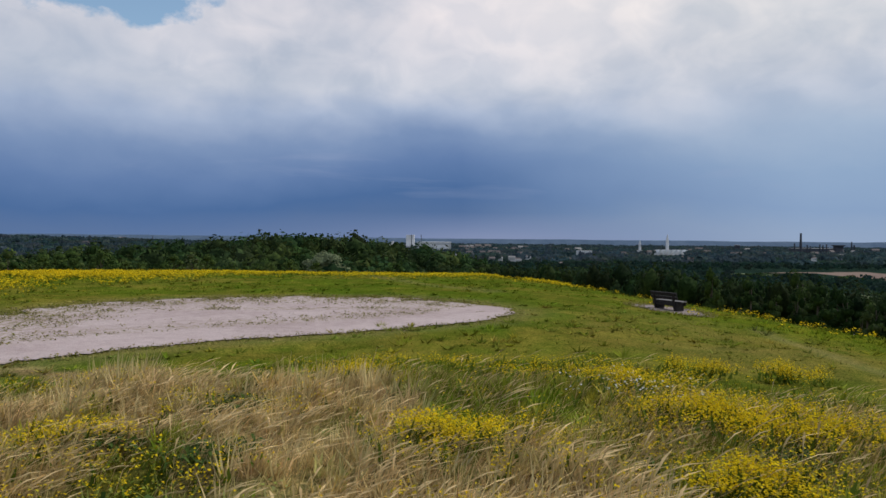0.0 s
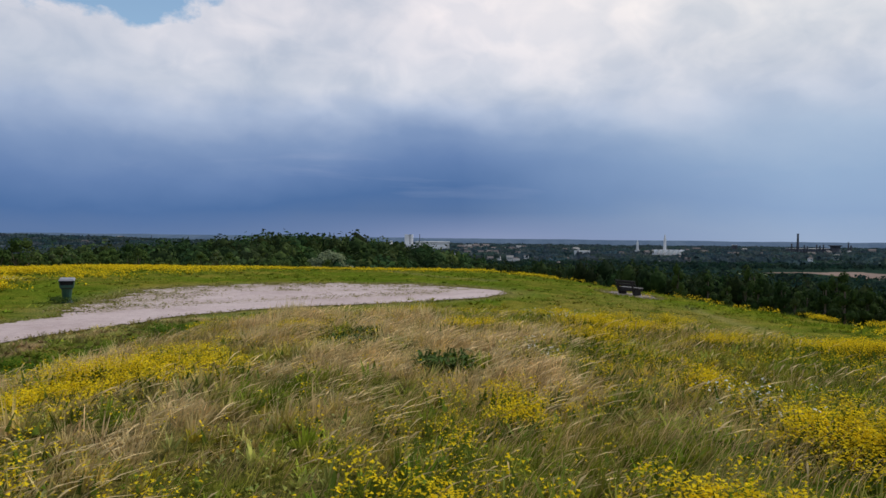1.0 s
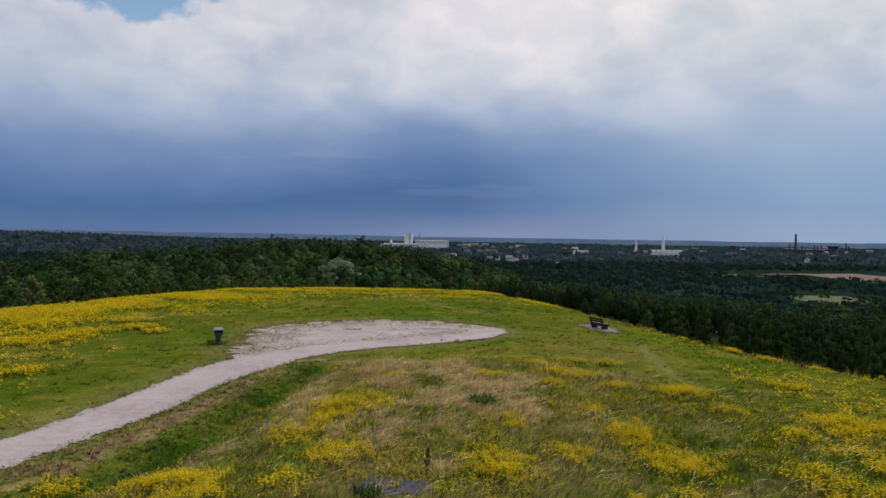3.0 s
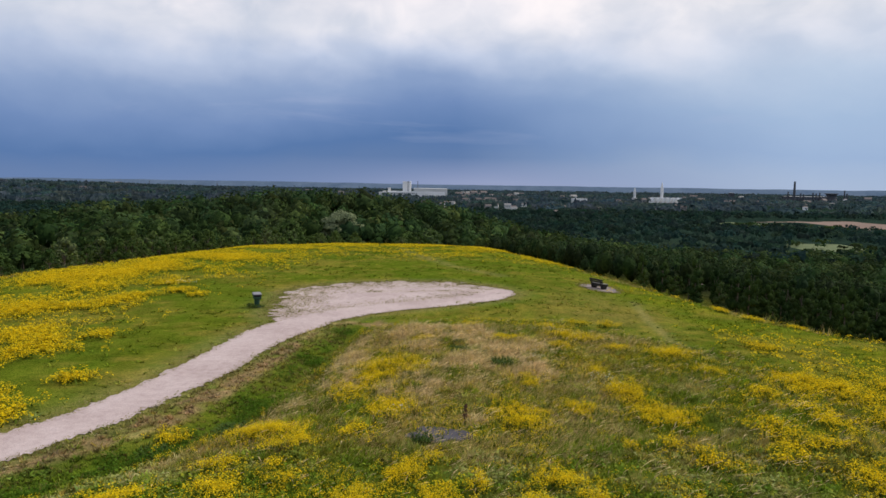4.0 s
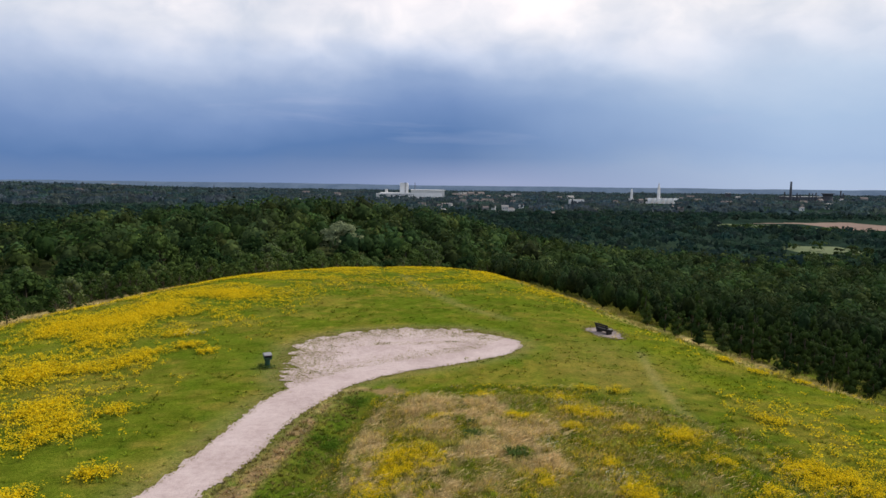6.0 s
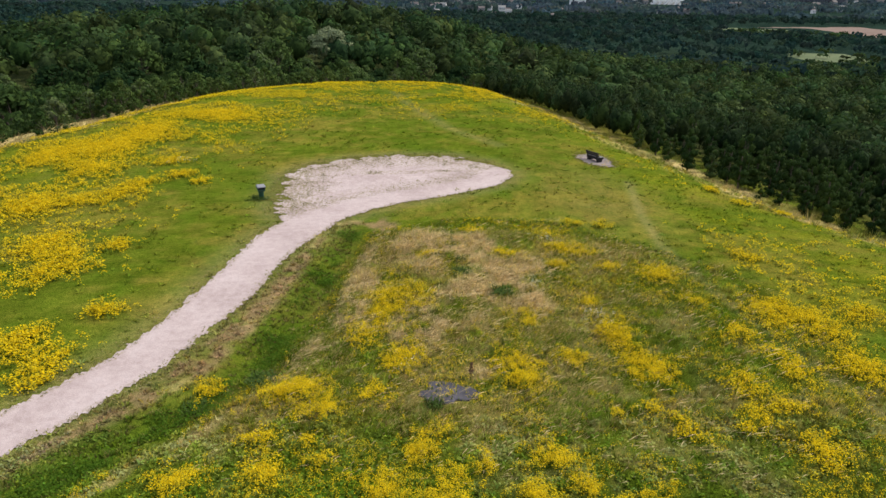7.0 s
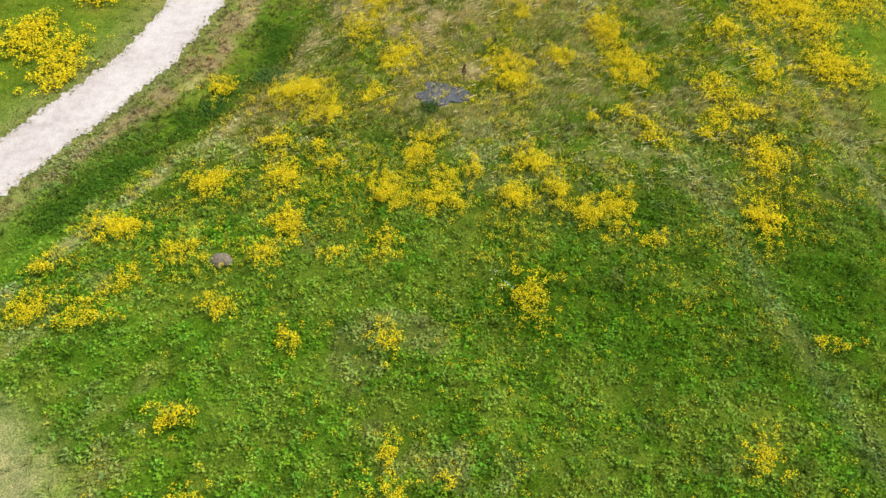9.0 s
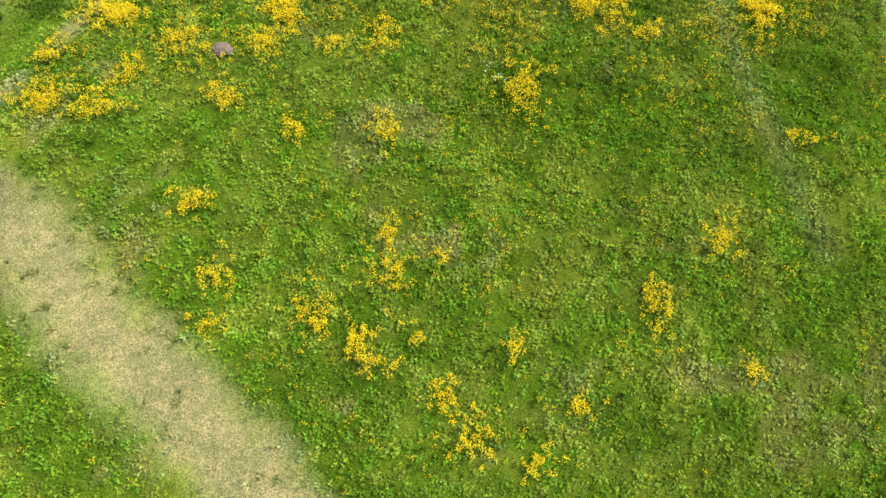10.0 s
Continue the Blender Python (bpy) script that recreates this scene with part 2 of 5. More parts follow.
# the ridge's blue is haze put into its colour
M_RIDGE = plain_mat("far_ridge_haze", (0.075, 0.115, 0.175), (0.12, 0.165, 0.23), 0.008, 1.0, 0.0)
M_WHITE = plain_mat("white_cladding", (0.66, 0.66, 0.66), (0.80, 0.80, 0.79), 0.02, 0.6)
M_PALE = plain_mat("pale_render", (0.50, 0.50, 0.50), (0.64, 0.63, 0.60), 0.03, 0.7)
M_DULL = plain_mat("dull_render", (0.20, 0.20, 0.20), (0.30, 0.29, 0.28), 0.03, 0.8)
M_BRICK = plain_mat("red_brick_wall", (0.13, 0.065, 0.05), (0.21, 0.11, 0.085), 0.4, 0.85)
M_DARKIND = plain_mat("sooty_concrete", (0.045, 0.05, 0.06), (0.09, 0.095, 0.11), 0.05, 0.8)
M_GLASSY = plain_mat("window_band", (0.05, 0.06, 0.08), (0.09, 0.10, 0.12), 0.1, 0.2, 0.6)
M_FIELD = plain_mat("stubble_field", (0.15, 0.095, 0.07), (0.22, 0.145, 0.11), 0.01, 0.95)
M_GREENFIELD = plain_mat("pasture", (0.065, 0.10, 0.035), (0.13, 0.155, 0.065), 0.03, 0.95)
M_BINGREEN = plain_mat("green_bin_paint", (0.007, 0.042, 0.027), (0.020, 0.075, 0.046), 4.0, 0.45, 0.5)
M_BINGREY = plain_mat("galvanised_lid", (0.22, 0.21, 0.23), (0.34, 0.33, 0.35), 5.0, 0.5, 0.5, 0.4)
M_BLACK = plain_mat("hood_shade", (0.01, 0.01, 0.01), (0.02, 0.02, 0.02), 3.0, 0.9)
M_WOOD = plain_mat("weathered_dark_wood", (0.012, 0.010, 0.010), (0.03, 0.026, 0.024), 6.0, 0.7, 0.3, 0, 0.3)
# paler copy of the bench wood, with the seat's sun glare in the colour
M_SEAT = plain_mat("glare_grey_wood", (0.12, 0.11, 0.10), (0.22, 0.205, 0.19), 6.0, 0.6, 0.35, 0, 0.3)
M_STEEL = plain_mat("dark_steel", (0.05, 0.05, 0.055), (0.10, 0.10, 0.105), 5.0, 0.45, 0.5, 0.7)
M_DOCK = plain_mat("dry_dock_stalk", (0.07, 0.035, 0.02), (0.14, 0.07, 0.04), 9.0, 0.9)
M_HERB = plain_mat("dark_herb_leaves", (0.032, 0.062, 0.010), (0.075, 0.115, 0.02), 5.0, 0.8, 0.1)
M_EARTH = plain_mat("dry_earth", (0.13, 0.095, 0.065), (0.24, 0.18, 0.135), 9.0, 0.95, 0.1, 0, 0.7, 0.02)
M_ROOFTILE = plain_mat("roof_tiles", (0.10, 0.085, 0.083), (0.16, 0.135, 0.13), 0.3, 0.8)


# ---- the lie of the land ----
RIM = [(-46, -40), (-45, 0), (-42, 20), (-39, 35), (-36.5, 47), (-35, 58), (-33, 72), (-24, 90), (-9, 100), (2, 96), (8.5, 82), (11.5, 70),
       (14, 60), (17, 46), (20, 36), (23, 27), (26, 20), (29, 8), (31, -10), (32, -40), (20, -60), (-20, -62), (-38, -55)]
PATHWAY = [(-30, -26), (-22.4, -14.8), (-17.0, -5.4), (-15.4, -2.7), (-14.3, -0.7), (-13.4, 2.5), (-12.6, 8.1), (-12.1, 11.8), (-11.3, 14.1),
           (-12.4, 16.1), (-13.0, 19.2), (-13.3, 24.1), (-11.9, 27.1), (-8.9, 29.6), (-5.5, 30.7), (-1.2, 30.6), (1.3, 28.7),
           (2.7, 25.8), (2.7, 24.4), (1.5, 22.1), (-1.5, 19.8), (-5.0, 17.7), (-6.5, 16.4), (-8.0, 14.5), (-9.1, 11.5),
           (-10.0, 8.5), (-10.4, 4.6), (-11.3, 1.6), (-12.1, -1.3), (-13.2, -3.5), (-15.1, -6.7), (-21, -16.4), (-28, -27)]
KNOLL = [(-6.4, 12.5), (-7.0, 6.5), (-7.6, 2.0), (-8.6, -1.6), (-10.4, -5.0), (-12.8, -8.5), (-17, -14), (-17, -34),
         (14, -34), (13, -10), (13, 2), (11, 9), (4, 14.5), (-2, 15)]
DITCH = [(-7.2, 12.8), (-7.9, 5.3), (-8.6, 1.3), (-9.4, -1.9), (-10.6, -3.9), (-12.3, -5.9), (-13.3, -7.4), (-16.5, -12)]
TRAIL = [(11.1, 25.5), (9.6, 17), (9.1, 11.8), (9.1, 7.8), (9.3, 4.6), (9.8, 2.1), (10.5, -0.7), (11.0, -3.2), (11.4, -6), (11.4, -9.5), (10.6, -14)]
TRACK = [(7.0, 3.0), (6.4, -0.8), (5.7, -5.5), (5.8, -9.7), (6.4, -12.5), (7.5, -17)]
FARTRAIL = [(-8.0, 72), (-6.4, 61), (-4.2, 51.8), (-1.4, 41.8), (2.5, 34.5)]
BARE = [(-14.4, -15.6), (-12.9, -16.8), (-10.8, -18.9), (-8.9, -20.5), (-6.9, -22.4), (-5, -24.6), (-3.5, -27.5)]
SLOPEROAD = [(24, 113), (27.5, 104), (29.5, 97), (32.5, 88), (36.8, 76), (41.5, 65), (49, 50)]
THICKET = [(6, 94), (10, 78), (14, 60), (17, 46), (20, 36), (23, 27), (26, 20), (29, 8), (60, 12), (52, 50), (44.5, 66), (40, 77), (36, 89), (32.5, 99), (27, 114), (12, 112)]
STRAW = [(-3.4, 9.2, 1.8, 3.0), (-1.0, 9.3, 1.3, 2.7), (0.5, 6.0, 1.7, 3.4), (1.1, 3.4, 1.1, 1.7), (-0.8, 4.2, 2.0, 2.1), (-6.0, 4.5, 0.9, 5.0), (-2.8, 1.0, 2.0, 2.0), (-1.4, -2.2, 0.6, 0.8)]


def seg_dist(px, py, line, closed=False):
    d = np.full(px.shape, 1e9)
    pts = line + line[:1] if closed else line
    for (ax, ay), (bx, by) in zip(pts[:-1], pts[1:]):
        ex, ey = bx - ax, by - ay
        t = np.clip(((px - ax) * ex + (py - ay) * ey) / (ex * ex + ey * ey), 0, 1)
        d = np.minimum(d, np.hypot(px - ax - t * ex, py - ay - t * ey))
    return d


def inside(px, py, poly):
    """Distance to the outline, positive within."""
    odd = np.zeros(px.shape, bool)
    for (ax, ay), (bx, by) in zip(poly, poly[1:] + poly[:1]):
        if ay == by:
            continue
        odd ^= ((ay > py) != (by > py)) & (px < (bx - ax) * (py - ay) / (by - ay) + ax)
    d = seg_dist(px, py, poly, True)
    return np.where(odd, d, -d)


def sstep(a, b, v):
    t = np.clip((v - a) / (b - a), 0, 1)
    return t * t * (3 - 2 * t)


def wave(px, py, size, seed):
    """Smooth value noise, 0 to 1, in cells of that size."""
    u, v = px / size + 917.3 + seed * 13.7, py / size + 523.1 + seed * 7.9
    i, j = np.floor(u), np.floor(v)
    f, g = u - i, v - j
    f, g = f * f * (3 - 2 * f), g * g * (3 - 2 * g)

    def rnd(a, b):
        w = np.sin(a * 127.1 + b * 311.7 + seed * 74.7) * 43758.5453
        return w - np.floor(w)
    return (rnd(i, j) * (1 - f) + rnd(i + 1, j) * f) * (1 - g) + (rnd(i, j + 1) * (1 - f) + rnd(i + 1, j + 1) * f) * g


def sward(px, py, rim):
    """Matted lumps and hollows of the meadow: deep in the uncut grass on the knoll, slight in the grazed turf."""
    u, v = 0.80 * px + 0.60 * py, 0.80 * py - 0.60 * px
    q, r = 0.34 * px - 0.94 * py, 0.94 * px + 0.34 * py
    lump = 0.5 * sstep(0.2, 0.85, wave(u, v, 0.75, 6)) + 0.33 * wave(q, r, 0.36, 7) + 0.17 * wave(px, py, 0.24, 8)
    rough = sstep(-0.4, 0.8, inside(px, py, KNOLL))
    deep = np.zeros(px.shape)
    for cx, cy, rx, ry in STRAW:
        deep = np.maximum(deep, sstep(1.2, 0.6, np.hypot((px - cx) / rx, (py - cy) / ry)))
    amp = 0.085 + rough * (0.12 + 0.15 * deep) + 0.12 * sstep(7, 0, rim)
    flat = 0.4 * np.exp(-(seg_dist(px, py, TRAIL) / 0.4) ** 2) + 0.6 * np.exp(-(seg_dist(px, py, BARE) / 1.0) ** 2) + 0.2 * np.exp(-(seg_dist(px, py, TRACK) / 0.4) ** 2)
    pad = sstep(1.0, 1.5, np.hypot((px - 10.1) / 1.45, (py - 31.9) / 2.2))
    return amp * lump * np.maximum(0, 1 - flat) * pad


def height(px, py):
    px, py = np.asarray(px, float), np.asarray(py, float)
    d = inside(px, py, RIM)
    top = -0.000605 * np.maximum(0, py - 22) ** 2 - 0.085 * np.maximum(0, px - 4) * sstep(4, 26, py)
    top = top + sstep(0, 4.5, inside(px, py, KNOLL)) * (0.36 + 0.4 * sstep(4, -16, py))
    top = top - 0.22 * np.exp(-(seg_dist(px, py, DITCH) / 0.9) ** 2)
    top = top - (0.016 + 0.003 * sstep(0, 8, px)) * np.maximum(0, 9 - np.maximum(d, 0)) ** 2
    out = np.maximum(0, -d)
    terrace = sstep(4, 12, px) * sstep(122, 104, py)
    slope = top - (0.10 - 0.075 * terrace) * np.minimum(out, 8 + 20 * terrace) - 0.36 * np.maximum(0, out - 1.0 - 4.0 * sstep(0, -12, px) - 27 * terrace)
    sx = np.where(px < -80, 270.0, 190.0)
    low = -55 + 40 * np.exp(-((px + 80) / sx) ** 2 - ((py - 280) / np.where(py < 280, 330.0, 240.0)) ** 2)
    low = low + 8.2 * np.exp(-((px + 42) / 72) ** 2 - ((py - 345) / 80) ** 2)
    low = low + 33 * np.exp(-((px + 2000) / 1000) ** 2 - ((py - 3000) / 520) ** 2)
    low = low + 3 * (wave(px, py, 70, 3) - 0.5) * sstep(20, 80, out)
    m = np.maximum(slope, low)
    z = m + 1.5 * np.log(np.exp((slope - m) / 1.5) + np.exp((low - m) / 1.5))
    z = np.where(d > 0, top, z)
    return z + (0.10 * (wave(px, py, 3.1, 5) - 0.5) + sward(px, py, d)) * sstep(-30, 0, d) * sstep(0.2, 2, -inside(px, py, PATHWAY)) * sstep(0.9, 1.9, np.hypot(px + 2.38, (py + 3.5) / 0.7))


def h1(x, y):
    return float(height(np.array([x]), np.array([y]))[0])


# ---- mesh helpers ----
def part(name, bm, mat, parent=None, label="", smooth=False):
    me = bpy.data.meshes.new(name)
    bm.to_mesh(me)
    bm.free()
    me.materials.append(mat)
    if smooth:
        for p in me.polygons:
            p.use_smooth = True
    ob = new(name, me)
    if parent is not None:
        ob.parent = parent
    if label:
        tagged(ob, label)
    return ob


def array_mesh(name, co, tri, mat, tone=None, smooth=False):
    """A mesh from arrays of places and triangles, with a colour for each place."""
    me = bpy.data.meshes.new(name)
    co, tri = np.asarray(co, np.float32), np.asarray(tri, np.int32)
    k = tri.shape[1]
    me.vertices.add(len(co))
    me.vertices.foreach_set("co", co.ravel())
    me.loops.add(tri.size)
    me.loops.foreach_set("vertex_index", tri.ravel())
    me.polygons.add(len(tri))
    me.polygons.foreach_set("loop_start", np.arange(0, tri.size, k, dtype=np.int32))
    if smooth:
        me.polygons.foreach_set("use_smooth", np.ones(len(tri), bool))
    if tone is not None:
        at = me.attributes.new("tone", "FLOAT_COLOR", "POINT")
        at.data.foreach_set("color", np.column_stack([tone, np.ones(len(co))]).astype(np.float32).ravel())
    me.materials.append(mat)
    me.update(calc_edges=True)
    return me


def empty(name, x=0.0, y=0.0, z=0.0, rz=0.0):
    ob = new(name)
    ob.matrix_world = pose(x, y, z, 0, 0, rz)
    return ob


def box(bm, cx, cy, cz, sx, sy, sz, bevel=0.0, rot=None):
    r = bmesh.ops.create_cube(bm, size=1, matrix=Matrix.Translation((cx, cy, cz)) @ (rot or Matrix()) @ Matrix.Diagonal((sx, sy, sz, 1)))
    if bevel:
        edges = list({e for v in r["verts"] for e in v.link_edges})
        bmesh.ops.bevel(bm, geom=edges, offset=bevel, segments=2, affect="EDGES", profile=0.6)
    return bm


def cone(bm, a, b, r1, r2, seg=10):
    a, b = Vector(a), Vector(b)
    m = Matrix.Translation((a + b) / 2) @ (b - a).to_track_quat("Z", "Y").to_matrix().to_4x4()
    bmesh.ops.create_cone(bm, cap_ends=True, segments=seg, radius1=r1, radius2=r2, depth=(b - a).length, matrix=m)
    return bm


rng = np.random.default_rng(7)


# ---- ground ----
def meadow_tone(px, py):
    """Base colour of the turf: lush, dry and straw patches."""
    lush = np.array([0.075, 0.150, 0.011])
    green = np.array([0.128, 0.168, 0.016])
    olive = np.array([0.228, 0.205, 0.034])
    straw = np.array([0.70, 0.53, 0.245])
    n = 0.4 * wave(px, py, 4.5, 1) + 0.32 * wave(px, py, 1.2, 2) + 0.28 * wave(px, py, 0.45, 4)
    w = sstep(0.35, 0.7, n)[:, None]
    c = green * (1 - w) + olive * w
    low = sstep(-2, -11, py)[:, None] * 0.85
    mott = sstep(0.35, 0.65, 0.5 * wave(px, py, 1.1, 18) + 0.5 * wave(px, py, 0.35, 19))[:, None]
    c = c * (1 - low) + (np.array([0.108, 0.200, 0.012]) * (1 - mott) + np.array([0.190, 0.248, 0.026]) * mott) * low
    spot = (sstep(0.66, 0.8, 0.65 * wave(px, py, 1.7, 22) + 0.35 * wave(px, py, 0.5, 23)) * 0.45 * sstep(0, -8, py))[:, None]
    c = c * (1 - spot) + np.array([0.31, 0.255, 0.085]) * spot
    u = sstep(0.45, 0.68, wave(px, py, 2.6, 9) * 0.5 + wave(px, py, 0.7, 10) * 0.5)[:, None]
    u = u * (0.38 - 0.12 * sstep(-1, 2, inside(px, py, KNOLL)))[:, None]
    c = c * (1 - u) + lush * u
    c = c * (1 - 0.08 * sstep(-3, 5, px) * sstep(-3, -9, py) + 0.14 * sstep(-4, -10, px) * sstep(-6, -14, py))[:, None]
    c = c * (0.92 + 0.46 * sstep(0, 1.5, inside(px, py, KNOLL)) * sstep(-7, -3, py))[:, None]
    # the shoulder below the slab is lusher
    c = c * (1 - 0.14 * sstep(-4, -1, px) * sstep(-5, -8.5, py) * sstep(-16, -12, py))[:, None]
    # tufts: lighter and darker at arm's length
    tuft = sstep(0.28, 0.72, 0.5 * wave(px, py, 0.95, 27) + 0.5 * wave(px, py, 0.32, 28))[:, None]
    c = c * (0.88 + 0.27 * tuft)
    # thin hay lying through the meadow on the knoll
    hay = sstep(0.55, 0.75, 0.5 * wave(px, py, 1.9, 29) + 0.5 * wave(px, py, 0.4, 30)) * 0.55 * sstep(-1, 2, inside(px, py, KNOLL)) * sstep(-11, -4, py)
    c = c * (1 - hay[:, None]) + np.array([0.46, 0.36, 0.135]) * hay[:, None]
    # small blooms too fine to stand out singly, thick along the rim
    rim = inside(px, py, RIM)
    fleck = sstep(24, 8, rim) * sstep(-3, 0, rim) * sstep(0.35, 0.62, 0.55 * wave(px, py, 2.3, 24) + 0.45 * wave(px, py, 0.6, 25))
    fleck = (fleck * 0.5 * np.maximum(sstep(-8, -16, px), np.maximum(sstep(40, 58, py), sstep(8, 14, px) * 0.8)))[:, None]
    c = c * (1 - fleck) + np.array([0.23, 0.245, 0.015]) * fleck
    w = sstep(0.12, 0.6, dryness(px, py))[:, None]
    c = c * (1 - w) + straw * w
    # well-trodden ground round the gravel and along the trails
    worn = np.exp(-(seg_dist(px, py, TRAIL) / 0.34) ** 2) * 0.42 + np.exp(-(seg_dist(px, py, TRACK) / 0.4) ** 2) * 0.22
    worn = worn + np.exp(-(seg_dist(px, py, FARTRAIL) / 0.7) ** 2) * 0.3
    worn = worn + np.exp(-(np.minimum(0, inside(px, py, PATHWAY)) / 1.0) ** 2) * 0.4
    worn = worn + 0.5 * sstep(1.7, 0.4, seg_dist(px, py, BARE) + 0.8 * (wave(px, py, 0.7, 21) - 0.5))
    # dry short turf between the bench and the knoll
    dry = sstep(1.2, 0.3, np.hypot((px - 8.0) / 5.0, (py - 21) / 10.0)) * (0.2 + 0.5 * wave(px, py, 1.6, 38) + 0.3 * wave(px, py, 0.5, 39))
    w = 0.55 * dry[:, None]
    c = c * (1 - w) + np.array([0.25, 0.20, 0.065]) * w
    w = np.clip(worn, 0, 1)[:, None]
    c = c * (1 - w) + np.array([0.32, 0.275, 0.125]) * w
    w = 0.8 * sstep(1.5, 0.3, seg_dist(px, py, BARE) + 0.9 * (0.6 * wave(px, py, 0.7, 21) + 0.4 * wave(px, py, 0.25, 36) - 0.5))[:, None]
    c = c * (1 - w) + np.array([0.32, 0.27, 0.130]) * w
    # reddish dead grass on the bank between path and ditch
    bank = sstep(-0.1, -0.6, inside(px, py, PATHWAY)) * sstep(1.0, 1.4, seg_dist(px, py, DITCH)) * sstep(3.2, 2.2, seg_dist(px, py, DITCH))
    bank = bank * (inside(px, py, KNOLL) < 0) * sstep(0.42, 0.6, wave(px, py, 0.9, 16) * 0.6 + wave(px, py, 0.35, 17) * 0.4)
    w = 0.85 * bank[:, None]
    c = c * (1 - w) + np.array([0.30, 0.20, 0.11]) * w
    w = (np.exp(-((seg_dist(px, py, DITCH) + 0.6 * (wave(px, py, 0.8, 33) - 0.5)) / 0.45) ** 2) * 0.42)[:, None]
    c = c * (1 - w) + np.array([0.062, 0.120, 0.012]) * w
    far = sstep(0, -12, inside(px, py, RIM))[:, None]
    c = c * (1 - far) + np.array([0.05, 0.06, 0.025]) * far
    # distance haze is put into the far plain as a blue-green tone
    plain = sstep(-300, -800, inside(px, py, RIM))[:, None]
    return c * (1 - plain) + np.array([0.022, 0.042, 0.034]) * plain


def dryness(px, py):
    d = np.zeros(px.shape)
    for cx, cy, rx, ry in STRAW:
        d = np.maximum(d, 1.25 - np.hypot((px - cx) / rx, (py - cy) / ry))
    d = np.minimum(d, 1) * np.maximum(0, -0.62 + 1.2 * wave(px, py, 1.3, 12) + 0.9 * wave(px, py, 0.5, 13) + 0.5 * wave(px, py, 0.22, 20))
    rim = inside(px, py, RIM)
    edge = np.where(px > 0, 0.6, 1.0) * sstep(np.where(px > 0, 9.0, 3.0), 0, rim) * sstep(np.where(px > 0, -4.0, -12.0), np.where(px > 0, -0.5, -4.0), rim) * (-0.1 + 0.95 * wave(px, py, 2.6, 14) + 0.6 * wave(px, py, 0.8, 26))
    side = np.exp(-((seg_dist(px, py, DITCH) - 1.5) / 0.5) ** 2) * 0.35 * (wave(px, py, 0.6, 15) + 0.3)
    return np.maximum(np.maximum(d, edge), side)


def spaced(lo, hi, step, far, grow=1.16):
    mid = list(np.arange(lo, hi + 1e-6, step))
    up, dn = [hi], [lo]
    s = step
    while up[-1] < far:
        s *= grow
        up.append(up[-1] + s)
    s = step
    while dn[-1] > -far:
        s *= grow
        dn.append(dn[-1] - s)
    return np.array(dn[:0:-1] + mid + up[1:])


def build_ground():
    gx = spaced(-46, 33, 0.55, 4700)
    gy = spaced(-29, 104, 0.55, 4700)
    # a closer mesh where the camera passes low over the knoll
    gx = np.unique(np.round(np.concatenate([gx[(gx < -14) | (gx > 13)], np.arange(-14, 13.01, 0.22)]), 3))
    gy = np.unique(np.round(np.concatenate([gy[(gy < -26) | (gy > 15)], np.arange(-26, 15.01, 0.22)]), 3))
    xx, yy = np.meshgrid(gx, gy)
    fx, fy = xx.ravel(), yy.ravel()
    co = np.column_stack([fx, fy, height(fx, fy)])
    # ground under the uncut sward darkened: soil colour, and shade between leaves put in
    soil_shade = (1 - 0.12 * sstep(-2, 1, inside(fx, fy, RIM)) - (0.24 + 0.18 * sstep(-6, -3, fy)) * sstep(-0.5, 0.6, inside(fx, fy, KNOLL)) * sstep(0.8, 1.8, seg_dist(fx, fy, BARE)) * (fy > -29))[:, None]
    nx, ny = len(gx), len(gy)
    i = (np.arange(ny - 1)[:, None] * nx + np.arange(nx - 1)[None]).ravel()
    me = array_mesh("ground", co, np.column_stack([i, i + 1, i + nx + 1, i + nx]), M_SOIL, meadow_tone(fx, fy) * soil_shade, True)
    tagged(new("ground", me), "grassy flat-topped hill falling to a wooded plain", "ground", kind="structure")


build_ground()


def patch_sheet(name, mat, poly_dist, box4, step, lift, label, category, ragged=0.5, size=0.7, turf=None):
    """A thin sheet that follows the land wherever poly_dist is positive, with a ragged edge."""
    x0, x1, y0, y1 = box4
    gx, gy = np.arange(x0, x1, step), np.arange(y0, y1, step)
    xx, yy = np.meshgrid(gx, gy)
    fx, fy = xx.ravel(), yy.ravel()
    d = poly_dist(fx, fy) + ragged * (wave(fx, fy, size, 31) + 0.6 * wave(fx, fy, size / 3, 32) - 0.8)
    nx, ny = len(gx), len(gy)
    i = (np.arange(ny - 1)[:, None] * nx + np.arange(nx - 1)[None]).ravel()
    q = np.column_stack([i, i + 1, i + nx + 1, i + nx])
    q = q[(d[q] > 0).all(1)]
    used, inv = np.unique(q, return_inverse=True)
    co = np.column_stack([fx[used], fy[used], height(fx[used], fy[used]) + lift])
    tone = None if turf is None else np.repeat(turf(fx[used], fy[used])[:, None], 3, 1)
    me = array_mesh(name, co, inv.reshape(-1, 4), mat, tone, True)
    return tagged(new(name, me), label, category, kind="structure")


def gravel_edge(x, y):
    """The gravel's outline; on the far side of the turning place the turf eats into it in many small tufts."""
    d = inside(x, y, PATHWAY)
    worn = sstep(13, 18, y) * sstep(0.0, 1.0, seg_dist(x, y, PATHWAY[18:29]) - 2.2)
    n = 0.5 * wave(x, y, 0.9, 34) + 0.5 * wave(x, y, 0.3, 35)
    return d - worn * 3.2 * np.maximum(0, n - 0.47) - worn * 0.25


